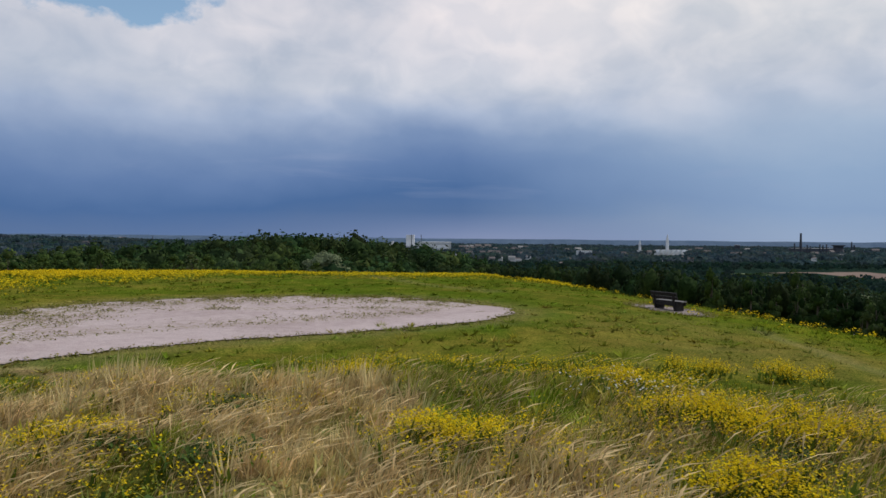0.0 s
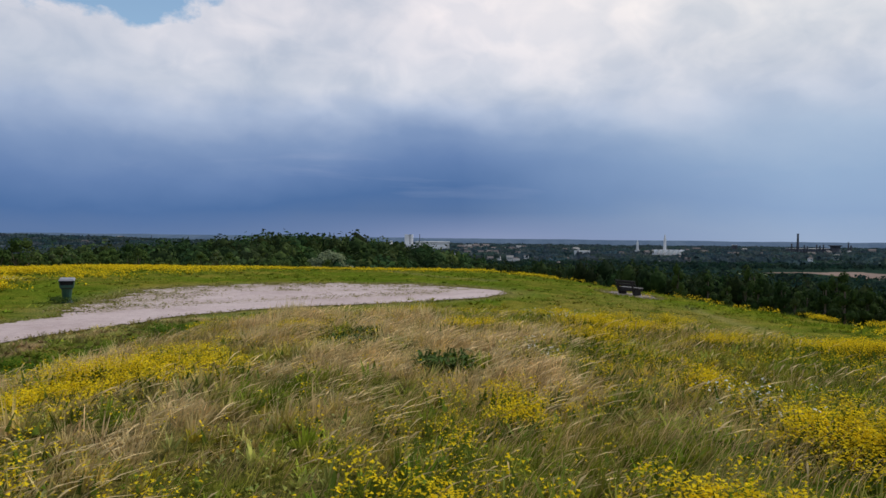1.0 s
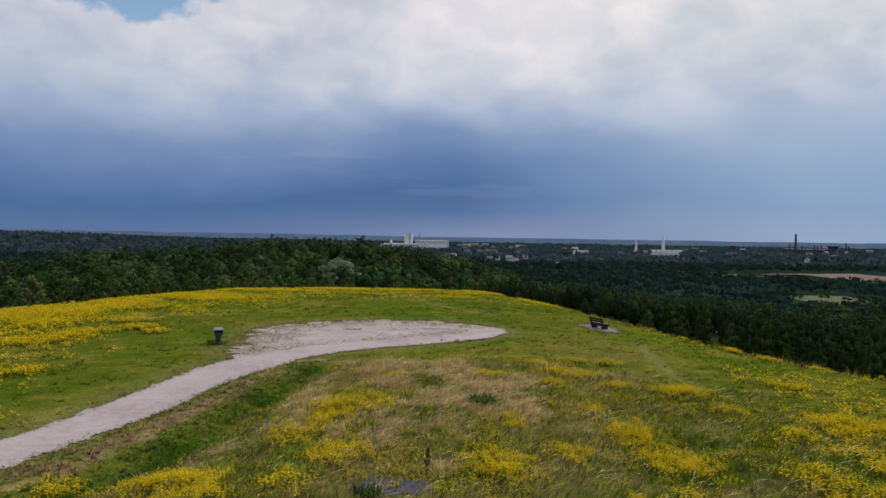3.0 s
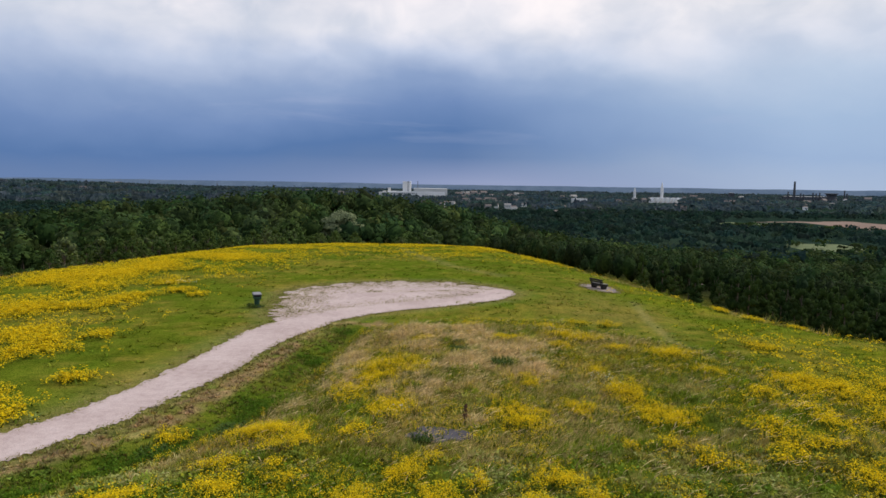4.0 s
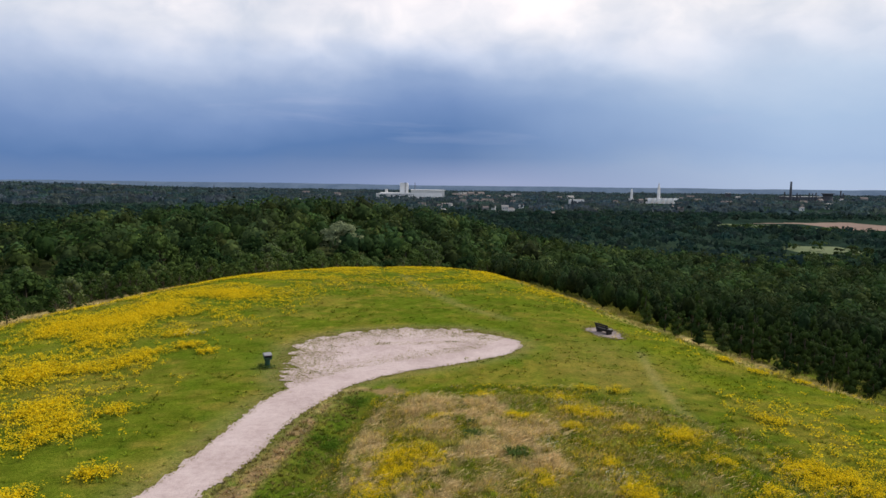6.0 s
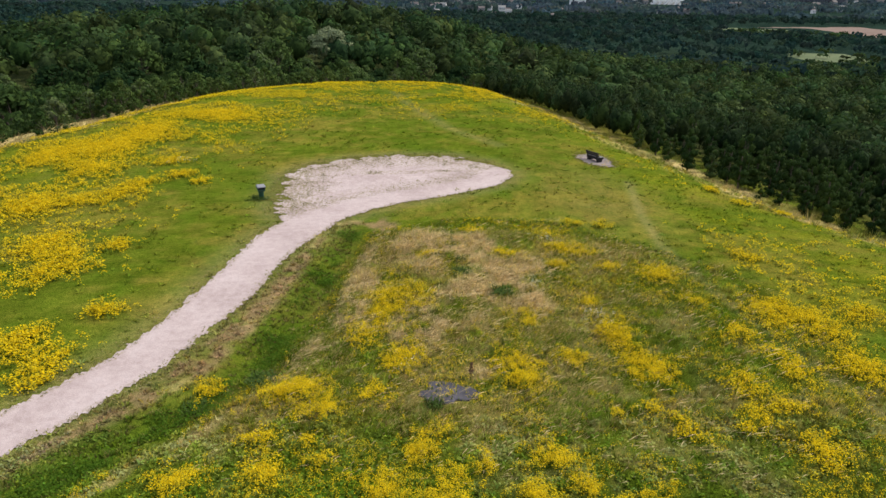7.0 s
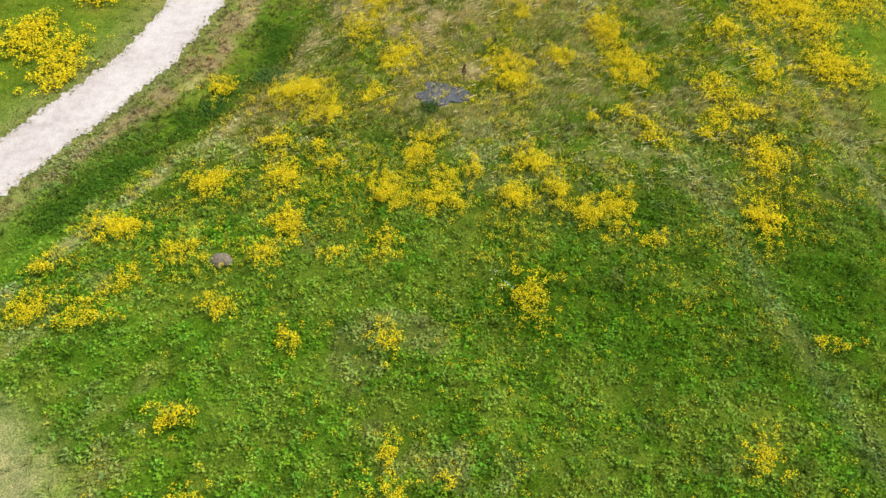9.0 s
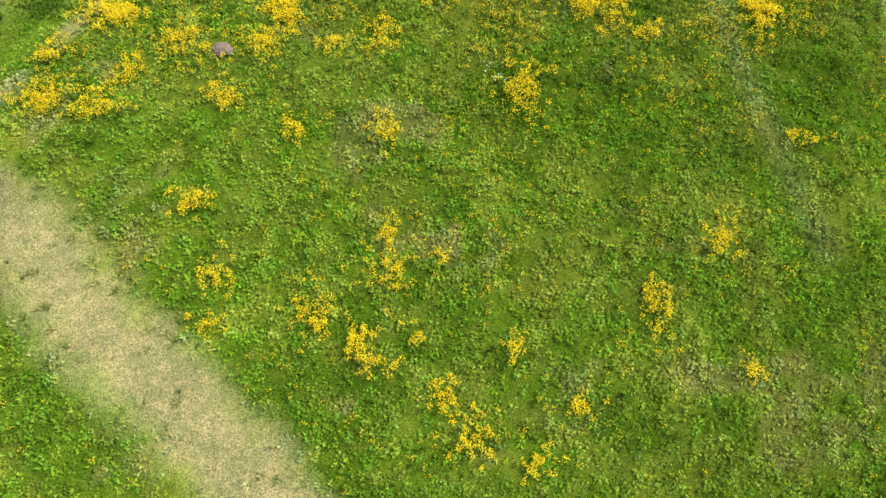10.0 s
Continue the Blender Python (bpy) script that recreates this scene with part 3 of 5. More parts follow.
def gravel_turf(x, y):
    """How far turf grows through the gravel: along the far side of the turning place, and a thin strip along its middle."""
    d = inside(x, y, PATHWAY)
    side = sstep(13, 18, y) * sstep(0.0, 1.0, seg_dist(x, y, PATHWAY[18:29]) - 2.0) * sstep(5.2, 0.8, d)
    strip = sstep(0.8, 0.2, np.abs(y - 25.8 - 0.15 * x)) * sstep(-10, -8, x) * sstep(0, -2, x) * 0.6
    return np.clip(np.maximum(np.maximum(side, strip), 0.5 * sstep(0.4, 0.1, d)), 0, 1)


patch_sheet("gravel_path", M_GRAVEL, gravel_edge, (-30, 4, -27, 33), 0.10, 0.03,
            "pale pinkish gravel path widening into a turning place", "path", 0.22, 0.3, gravel_turf)
patch_sheet("bench_pad", M_PAD, lambda x, y: 1 - np.hypot((x - 10.1) / 1.45, (y - 31.9) / 2.2), (8, 13, 29, 36), 0.12, 0.03,
            "grey gravel pad under the bench", "pad", 0.25, 0.5)
patch_sheet("sloping_track", M_GRAVEL, lambda x, y: 1.6 - seg_dist(x, y, SLOPEROAD), (15, 60, 35, 122), 0.5, 0.06,
            "pale gravel track along the wooded slope", "track", 0.5, 3.0)
FIELD = [(520, 1215), (900, 1330), (1300, 1330), (1300, 1000), (720, 960), (640, 975), (640, 1090)]
PASTURE = [(300, 590), (350, 690), (372, 735), (440, 745), (430, 640), (380, 600)]
patch_sheet("ploughed_field", M_FIELD, lambda x, y: inside(x, y, FIELD), (370, 1310, 920, 1340), 10, 0.3,
            "bare reddish-brown ploughed field on the plain", "field", 6, 40)
MEADOW = [(430, 1120), (520, 1215), (600, 1150), (640, 1060), (560, 1080)]
patch_sheet("hay_meadow", M_GREENFIELD, lambda x, y: inside(x, y, MEADOW), (395, 650, 975, 1225), 8, 0.3,
            "pale green hay meadow beside the ploughed field", "field", 6, 40)
patch_sheet("pasture", M_GREENFIELD, lambda x, y: inside(x, y, PASTURE), (285, 515, 575, 780), 5, 0.3,
            "light green pasture among trees", "field", 6, 30)


# ---- ragwort ----
# each row: middle x, y and half-widths of a patch in bloom
LEFT_PATCHES = [
    (-17.7, 0.5, 0.9, 1.0), (-16.4, -1.8, 1.1, 1.2), (-15.8, 2.6, 0.6, 0.7), (-18.5, 10.1, 0.7, 0.7), (-20.2, 7.5, 1.5, 1.6),
    (-22.4, 9.8, 1.3, 1.4), (-21.0, 19.0, 1.0, 2.2), (-23.4, 17.8, 1.0, 1.3), (-25.5, 16.1, 1.9, 1.9), (-26.3, 24.4, 1.5, 1.4),
    (-17.9, 21.2, 0.5, 0.7), (-19.7, 23.4, 0.7, 0.9), (-22.0, 26.8, 0.7, 0.9), (-31.4, 27.7, 2.3, 3.1), (-28.1, 30.5, 2.5, 3.0),
    (-27.2, 37.3, 2.7, 3.2), (-25.1, 46.1, 3.1, 3.2)]
KNOLL_PATCHES = [
    (-3.8, -1.6, 0.8, 1.1), (-6.9, -3.2, 1.0, 0.7), (-7.8, -3.5, 0.7, 0.6), (-6.4, -4.9, 0.7, 0.6), (-2.9, -6.5, 0.6, 0.8), (-0.1,
    -2.3, 0.9, 1.2), (2.0, -1.5, 0.6, 0.6), (3.9, 0.0, 0.6, 1.7), (4.6, -2.1, 0.8, 1.3), (7.1, 6.2, 1.0, 1.2), (-0.8, 11.7, 0.5,
    0.6), (2.8, 6.9, 0.7, 0.5), (4.4, 8.5, 0.8, 0.5), (6.5, 14.0, 0.6, 0.5), (4.9, 14.2, 0.6, 0.4), (-3.0, 8.2, 0.6, 0.25), (3.7, 9.5, 0.8, 0.4), (5.1, 6.8, 0.6, 0.6), (3.3, 9.2, 0.8, 0.6), (0.8, 1.6, 0.6, 0.6), (-4.1, -8.4, 0.7, 0.7), (-2.6,
    -8.6, 0.7, 0.8), (-1.4, -7.4, 0.3, 0.4), (0.3, -7.1, 0.7, 0.7), (1.1, -8.3, 0.4, 0.6), (-0.2, -8.7, 0.6, 0.6), (1.6, -9.2,
    0.4, 0.5), (2.6, -9.3, 0.7, 0.7), (2.5, -5.2, 0.2, 0.3)]
BANK_PATCHES = [
    (-6.9, -9.8, 0.5, 0.5), (-12.0, -9.4, 0.8, 0.4), (-9.6, -7.8, 0.7, 0.6), (-7.2, -7.7, 0.7, 0.7), (-7.6, -6.1, 0.6, 0.5),
    (-10.3, -2.7, 0.5, 0.5), (-5.8, -7.3, 0.4, 0.3), (-6.4, -6.4, 0.3, 0.3), (-4.7, -4.0, 0.5, 0.6), (-5.2, 3.0, 1.0, 1.8), (-3.4,
    3.6, 0.9, 1.0), (-5.4, 0.3, 0.6, 0.8), (3.6, 3.0, 0.5, 0.6), (2.9, 11.2, 0.6, 0.6), (0.3, 8.2, 0.7, 0.7)]
RIGHT_PATCHES = [
    (4.6, -5.8, 0.4, 0.5), (7.0, -5.2, 0.5, 0.5), (6.2, -5.7, 0.3, 0.4), (8.1, -4.5, 0.5, 0.5), (8.0, -6.8, 0.8, 1.0), (7.1, -9.3,
    0.6, 0.6), (8.6, 0.7, 0.7, 0.7), (3.7, -4.7, 0.5, 0.4), (7.2, -3.3, 0.7, 0.8), (9.3, -1.5, 0.6, 1.1), (11.1, 3.3, 1.0, 1.6),
    (12.4, 2.4, 1.1, 1.5), (12.2, -1.4, 1.2, 1.1), (14.8, 2.9, 1.0, 1.0), (7.7, 3.0, 0.7, 0.6), (12.8, 9.8, 0.6, 0.6), (17.1,
    26.0, 0.6, 0.8), (17.8, 22.0, 0.6, 0.6), (20.2, 21.0, 0.5, 0.5)]
SLOPE_PATCHES = [
    (-13.5, -10.8, 0.5, 0.4), (-11.0, -11.8, 0.5, 0.4), (-9.4, -10.8, 0.6, 0.6), (-7.4, -11.0, 0.5, 0.5), (-6.7, -10.1, 0.4, 0.4),
    (-5.3, -10.8, 0.4, 0.3), (-0.2, -12.3, 0.5, 0.7), (-6.3, -13.6, 0.4, 0.3), (-4.0, -13.6, 0.4, 0.4), (-11.8, -9.7, 0.6, 0.5),
    (-4.0, -10.5, 0.4, 0.4), (6.7, -9.5, 0.5, 0.8), (3.4, -10.4, 0.4, 0.3), (-11.9, -12.9, 0.6, 0.4), (-13.3, -12.2, 0.7, 0.6),
    (-8.2, -12.5, 0.5, 0.4), (-8.8, -15.8, 0.6, 0.3), (7.5, -13.8, 0.4, 0.2), (4.7, -16.7, 0.4, 0.4)]
SOUTH_PATCHES = [
    (-3.8, -16.5, 0.3, 0.4), (-2.5, -17.3, 0.2, 0.3), (-3.7, -17.6, 0.5, 0.4), (-8.0, -17.6, 0.4, 0.4), (-8.0, -18.9, 0.3, 0.3),
    (-5.5, -18.7, 0.5, 0.5), (-4.4, -19.3, 0.4, 0.5), (-3.1, -19.1, 0.2, 0.3), (-4.1, -19.9, 0.4, 0.3), (-2.3, -20.7, 0.4, 0.5),
    (-1.7, -21.6, 0.4, 0.4), (-0.3, -22.1, 0.4, 0.3), (2.8, -18.4, 0.4, 0.6), (0.8, -21.0, 0.3, 0.3), (4.9, -20.1, 0.3, 0.3),
    (-0.7, -19.4, 0.3, 0.3)]


def plants(cx, cy, count, spread, tall, disc, discs, colours, leaves=2):
    """Flowering plants at the places given: a leafy stem each, and a flat head of many small blooms."""
    n = count
    z = height(cx, cy)
    hgt = tall * rng.uniform(0.7, 1.15, n)
    co, tri, tone = [], [], []
    base = 0
    # leaves along the stem: three crossing blades
    for k in range(leaves):
        a = rng.uniform(0, 6.283, n)
        w = 0.05 + 0.03 * rng.random(n)
        dx, dy = np.cos(a), np.sin(a)
        lo = hgt * rng.uniform(0.0, 0.35, n)
        p0 = np.column_stack([cx - dy * w * 0.5, cy + dx * w * 0.5, z + lo])
        p1 = np.column_stack([cx + dy * w * 0.5, cy - dx * w * 0.5, z + lo])
        p2 = np.column_stack([cx + dx * spread * 0.8, cy + dy * spread * 0.8, z + hgt * rng.uniform(0.6, 0.95, n)])
        co.append(np.stack([p0, p1, p2], 1).reshape(-1, 3))
        tri.append(base + np.arange(3 * n).reshape(-1, 3))
        base += 3 * n
        g = np.array([0.11, 0.155, 0.022]) * rng.uniform(0.6, 1.3, (n, 1))
        tone.append(np.repeat(g, 3, 0))
    # blooms: small tilted flakes
    m = n * discs
    ax, ay = np.repeat(cx, discs), np.repeat(cy, discs)
    rr, aa = spread * np.sqrt(rng.random(m)), rng.uniform(0, 6.283, m)
    ox, oy = ax + rr * np.cos(aa), ay + rr * np.sin(aa)
    oz = np.repeat(z + hgt, discs) + rng.uniform(-0.09, 0.05, m) - 0.5 * rr * rr / max(spread, 0.01)
    rad = disc * rng.uniform(0.7, 1.25, m)
    tx, ty = rng.normal(0, 0.35, m), rng.normal(0, 0.35, m)
    ring = []
    turn = rng.uniform(0, 6.283, m)
    for k in range(3):
        c, q = np.cos(k * 2.0944 + turn), np.sin(k * 2.0944 + turn)
        ring.append(np.column_stack([ox + rad * c, oy + rad * q, oz + rad * (c * tx + q * ty)]))
    co.append(np.stack(ring, 1).reshape(-1, 3))
    tri.append(base + np.arange(3 * m).reshape(-1, 3))
    cc = np.array(colours)[rng.integers(0, len(colours), m)] * rng.uniform(0.8, 1.15, (m, 1))
    tone.append(np.repeat(cc, 3, 0))
    return np.concatenate(co), np.concatenate(tri), np.concatenate(tone)


YELLOW = [(0.76, 0.535, 0.014), (0.80, 0.59, 0.018), (0.64, 0.43, 0.01), (0.65, 0.49, 0.018), (0.45, 0.37, 0.03)]
WHITE = [(0.75, 0.75, 0.68), (0.62, 0.62, 0.55)]


def flower_patch(name, x, y, rx, ry, per_m2, spread, tall, disc, discs, colours, label, category, group):
    n = max(3, int(math.pi * rx * ry * per_m2))
    # a loose clump: several overlapping bunches make the outline uneven
    k = rng.integers(5, 10)
    bx, by = rng.normal(0, 0.36, k), rng.normal(0, 0.36, k)
    pick = rng.integers(0, k, n)
    px = x + rx * (bx[pick] + rng.normal(0, 0.27, n) * rng.uniform(0.5, 1.9, n))
    py = y + ry * (by[pick] + rng.normal(0, 0.30, n) * rng.uniform(0.5, 1.9, n))
    ok = (np.hypot((px + 2.4) / 1.15, (py + 3.5) / 0.82) > 1) & (inside(px, py, PATHWAY) < -0.25) & (seg_dist(px, py, BARE) > 1.2)
    px, py = px[ok], py[ok]
    n = len(px)
    co, tri, tone = plants(px, py, n, spread, tall, disc, discs, colours, 1)
    co = co - np.array([x, y, 0])
    z = h1(x, y)
    co[:, 2] -= z
    ob = new(name, array_mesh(name, co, tri, M_FLOWER, tone))
    ob.location = (x, y, z)
    return tagged(ob, label, category, group, "stuff")


RAG = "patch of bright yellow ragwort in full bloom in the meadow"
for rows, dens, spread, disc, discs in ((LEFT_PATCHES, 32, 0.17, 0.040, 13), (KNOLL_PATCHES, 66, 0.11, 0.0175, 24),
                                        (BANK_PATCHES, 62, 0.11, 0.023, 13), (RIGHT_PATCHES, 40, 0.13, 0.028, 13),
                                        (SLOPE_PATCHES, 44, 0.10, 0.020, 14), (SOUTH_PATCHES, 40, 0.09, 0.019, 15)):
    for x, y, rx, ry in rows:
        fine = abs(x) < 9 and 1.0 < y < 15
        flower_patch("ragwort_patch", x, y, rx * (1.12 if -9.5 < y < 15 and abs(x) < 9 else 1.35), ry * (1.12 if -9.5 < y < 15 and abs(x) < 9 else 1.35), dens, spread, 0.30, 0.014 if fine else disc, 30 if fine else discs, YELLOW, RAG, "wildflowers", "ragwort patches")
for x, y, r in ((2.5, 10.4, 0.9), (3.2, 1.6, 0.8), (1.4, 4.8, 0.7), (-3.8, -2.3, 0.5), (-0.9, -12.0, 0.35), (-20.5, 26.5, 1.0)):
    flower_patch("daisy_patch", x, y, r, r, 8, 0.16, 0.34, 0.020, 7, WHITE, "loose patch of white daisies among the grass", "wildflowers", "daisy patches")


def scatter(count, box4, keep):
    """Random places in a rectangle, kept where keep gives more than a random share."""
    px = rng.uniform(box4[0], box4[1], count)
    py = rng.uniform(box4[2], box4[3], count)
    ok = rng.random(count) < keep(px, py)
    return px[ok], py[ok]


def bloom_share(px, py):
    """Ragwort strewn along the rim of the hilltop, thick on the side of the wood and thin in the grazed middle."""
    d = inside(px, py, RIM)
    clump = sstep(0.38, 0.54, 0.6 * wave(px, py * 0.8, 3.6, 41) + 0.4 * wave(px, py, 1.1, 42))
    left = sstep(27, 11, d) * sstep(-12, -19, px) * sstep(-16, -4, py)
    far = sstep(30, 10, d) * sstep(42, 62, py) * 0.85
    right = sstep(13, 3, d) * sstep(-3, 0.5, d) * sstep(6, 12, px) * sstep(14, 24, py) * 0.2 * sstep(0.45, 0.7, wave(px, py, 4.5, 43))
    low = sstep(9.5, 13, px) * sstep(22, 8, py) * 0.36
    return (np.maximum(np.maximum(left, far), np.maximum(right, low)) * clump) * (d > np.where(px > 3, 2.6, -1.0))


px, py = scatter(98000, (-46, 32, -16, 100), bloom_share)
co, tri, tone = plants(px, py, len(px), 0.20, 0.28, 0.048, 10, YELLOW, 1)
tagged(new("strewn_ragwort", array_mesh("strewn_ragwort", co, tri, M_FLOWER, tone)),
       "yellow ragwort strewn thickly along the rim of the hilltop", "wildflowers", kind="stuff")
px, py = scatter(52000, (-16, 14, -26, 16), lambda x, y: (inside(x, y, KNOLL) > 0) * (seg_dist(x, y, BARE) > 1.2) * (0.08 + 0.92 * sstep(0.46, 0.72, 0.5 * wave(x, y, 2.0, 44) + 0.5 * wave(x, y, 0.7, 45))) * (0.12 + 0.88 * sstep(-15, -6, y)))
co, tri, tone = plants(px, py, len(px), 0.09, 0.22, 0.015, 10, YELLOW, 1)
tagged(new("stray_ragwort", array_mesh("stray_ragwort", co, tri, M_FLOWER, tone)),
       "single yellow ragwort plants scattered through the grass", "wildflowers", kind="stuff")
LEAFY = [(0.110, 0.180, 0.016), (0.085, 0.150, 0.011), (0.150, 0.205, 0.024), (0.21, 0.24, 0.035)]
px, py = scatter(13000, (-17, 14, -27, 15), lambda x, y: (inside(x, y, PATHWAY) < -0.3) * (inside(x, y, KNOLL) > -1.5) * (seg_dist(x, y, BARE) > 1.3) * (0.15 + 0.85 * sstep(0.35, 0.65, 0.5 * wave(x, y, 1.7, 46) + 0.5 * wave(x, y, 0.6, 47))))
co, tri, tone = plants(px, py, len(px), 0.11, 0.11, 0.019, 5, LEAFY, 0)
tagged(new("leafy_weeds", array_mesh("leafy_weeds", co, tri, M_FLOWER, tone)), "low leafy weeds and clover in the turf", "weeds", kind="stuff")


def nettle_share(x, y):
    return sstep(0.9, 0.2, seg_dist(x, y, DITCH) + 0.7 * (wave(x, y, 0.8, 49) - 0.5)) * sstep(0.45, 0.65, wave(x, y, 1.1, 48))


px, py = scatter(26000, (-17, -6, -12, 13), nettle_share)
co, tri, tone = plants(px, py, len(px), 0.16, 0.20, 0.032, 7, [(0.060, 0.120, 0.011), (0.085, 0.155, 0.018), (0.045, 0.095, 0.009)], 0)
tagged(new("ditch_herbs", array_mesh("ditch_herbs", co, tri, M_FLOWER, tone)), "rank dark green herbs along the shallow ditch", "weeds", kind="stuff")


# ---- grass ----
def blades(px, py, length, width, lean, wind, joints, tone, ear=0.0):
    """Bent blades of grass. wind: metres per metre of length by which the tips are blown towards +x."""
    n = len(px)
    z = height(px, py) - 0.015
    a = rng.uniform(0, 6.283, n)
    dx, dy = lean * np.cos(a) * rng.random(n) + wind * rng.uniform(0.3, 1.2, n), lean * np.sin(a) * rng.random(n)
    f = rng.uniform(0, 6.283, n)
    wx, wy = np.cos(f) * width / 2, np.sin(f) * width / 2
    co, tri, col = [], [], []
    levels = [0.0, 1.0] if joints == 1 else [0.0, 0.6, 1.0] if joints == 2 else [0.0, 0.45, 0.8, 1.0]
    for s in levels[:-1]:
        k = (1 - 0.35 * s) if ear == 0 else (0.6 + ear * (s > 0.6))
        bx, by = px + dx * length * s * s, py + dy * length * s * s
        bz = z + length * s * (1 - 0.25 * s * (abs(wind) + lean))
        co += [np.column_stack([bx - wx * k, by - wy * k, bz]), np.column_stack([bx + wx * k, by + wy * k, bz])]
        # self-shade at the roots is put into the tone, lightening to the tip
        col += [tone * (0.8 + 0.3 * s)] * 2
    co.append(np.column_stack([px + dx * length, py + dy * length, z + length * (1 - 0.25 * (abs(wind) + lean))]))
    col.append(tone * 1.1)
    k = len(co)
    b = k * np.arange(n)
    for j in range(0, k - 3, 2):
        tri += [np.column_stack([b + j, b + j + 1, b + j + 3]), np.column_stack([b + j, b + j + 3, b + j + 2])]
    tri.append(np.column_stack([b + k - 3, b + k - 2, b + k - 1]))
    return np.stack(co, 1).reshape(-1, 3), np.concatenate(tri), np.stack(col, 1).reshape(-1, 3)


def off_gravel(px, py):
    d = inside(px, py, PATHWAY)
    share = sstep(0.15, -0.15, d)
    # grass creeps in over the far side of the turning place
    creep = sstep(2.6, 0.0, d) * sstep(15, 22, py) * 0.25
    share = np.maximum(share, creep * (wave(px, py, 0.7, 51) > 0.52))
    share = np.where(np.hypot((px - 10.1) / 1.25, (py - 31.9) / 1.9) < 1, 0.03, share)
    share = np.where(np.hypot((px + 2.4) / 0.92, (py + 3.52) / 0.6) < 1, 0.015, share)
    bare = sstep(0.5, 1.6, seg_dist(px, py, BARE) + 0.8 * (wave(px, py, 0.7, 21) - 0.5))
    tread = 1 - 0.45 * np.exp(-(seg_dist(px, py, TRAIL) / 0.35) ** 2)
    return share * (0.3 + 0.7 * bare) * tread


def grass(name, count, box4, keep, length, width, lean, wind, joints, label, tint=None, mix=0.0, ear=0.0, tuft=0.17):
    px, py = scatter(count, box4, lambda x, y: keep(x, y) * off_gravel(x, y))
    tone = meadow_tone(px, py) * rng.uniform(0.7, 1.25, (len(px), 1))
    # each tuft has a tone of its own
    w = tuft
    tuft_a, tuft_b = wave(px, py, w, 101)[:, None], wave(px, py, w * 0.45, 102)[:, None]
    tone = tone * (0.45 + 1.1 * sstep(0.15, 0.85, 0.5 * tuft_a + 0.5 * tuft_b))
    pale = 0.4 * sstep(0.62, 0.85, wave(px, py, w * 1.6, 103))[:, None]
    tone = tone * (1 - pale) + tone * np.array([1.7, 1.3, 1.8]) * pale
    if tint is not None:
        tone = tone * (1 - mix) + np.array(tint) * mix * rng.uniform(0.45, 1.35, (len(px), 1))
    ln = length(px, py) * rng.uniform(0.6, 1.25, len(px)) * (0.7 + 0.6 * tuft_a[:, 0])
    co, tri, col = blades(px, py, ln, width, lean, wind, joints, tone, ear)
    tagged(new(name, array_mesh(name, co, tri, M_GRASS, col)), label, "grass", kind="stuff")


def tussocks(name, count, box4, keep, tall, spread, k, width, label, tint=None, mix=0.0):
    """Tufts of k blades that spread from one root, each tuft with its own tone and height."""
    cx, cy = scatter(count, box4, lambda x, y: keep(x, y) * off_gravel(x, y) * (np.hypot((x + 2.4) / 1.1, (y + 3.5) / 0.8) > 1))
    n = len(cx)
    tone = meadow_tone(cx, cy) * rng.uniform(0.55, 1.6, (n, 1)) * np.column_stack([rng.uniform(0.8, 1.2, n), np.ones(n), rng.uniform(0.6, 1.2, n)])
    if tint is not None:
        m = mix * rng.random((n, 1))
        tone = tone * (1 - m) + np.array(tint) * m * rng.uniform(0.6, 1.3, (n, 1))
    tone = np.minimum(tone, np.array([0.62, 0.5, 0.24]))
    size = rng.uniform(0.5, 1.4, n)
    z = np.repeat(height(cx, cy) - 0.01, k)
    h = np.repeat(tall(cx, cy) * size, k) * rng.uniform(0.5, 1.1, n * k)
    a, q = rng.uniform(0, 6.283, n * k), np.sqrt(rng.random(n * k)) * np.repeat(spread * size, k)
    bx, by = np.repeat(cx, k) + 0.35 * q * np.cos(a), np.repeat(cy, k) + 0.35 * q * np.sin(a)
    f = a + rng.normal(1.57, 0.5, n * k)
    wx, wy = np.cos(f) * width * 0.5, np.sin(f) * width * 0.5
    tip = np.column_stack([bx + q * np.cos(a) + 0.15 * h, by + q * np.sin(a), z + h])
    co = np.stack([np.column_stack([bx - wx, by - wy, z]), np.column_stack([bx + wx, by + wy, z]), tip], 1).reshape(-1, 3)
    col = np.repeat(np.repeat(tone, k, 0) * rng.uniform(0.8, 1.2, (n * k, 1)), 3, 0)
    tagged(new(name, array_mesh(name, co, np.arange(3 * n * k).reshape(-1, 3), M_GRASS, col)), label, "grass", kind="stuff")


def edge_share(x, y):
    d = inside(x, y, PATHWAY)
    rim = 0.4 * sstep(-0.6, -0.1, d) * sstep(0.45, 0.05, d)
    eaten = sstep(13, 18, y) * sstep(0.0, 1.0, seg_dist(x, y, PATHWAY[18:29]) - 2.0) * sstep(5.2, 0.6, d) * (d > 0)
    eaten = eaten * sstep(0.38, 0.6, 0.5 * wave(x, y, 0.9, 34) + 0.5 * wave(x, y, 0.3, 35))
    isle = (d > 0) * sstep(0.5, 0.2, np.abs(y - 25.8 - 0.15 * x)) * sstep(0.5, 0.7, wave(x, y, 0.6, 37)) * sstep(-10, -8, x) * sstep(0, -2, x)
    pad = sstep(0.45, 0.0, np.abs(1 - np.hypot((x - 10.1) / 1.45, (y - 31.9) / 2.2)))
    return np.maximum(np.maximum(rim, eaten), np.maximum(isle, 0.8 * pad))


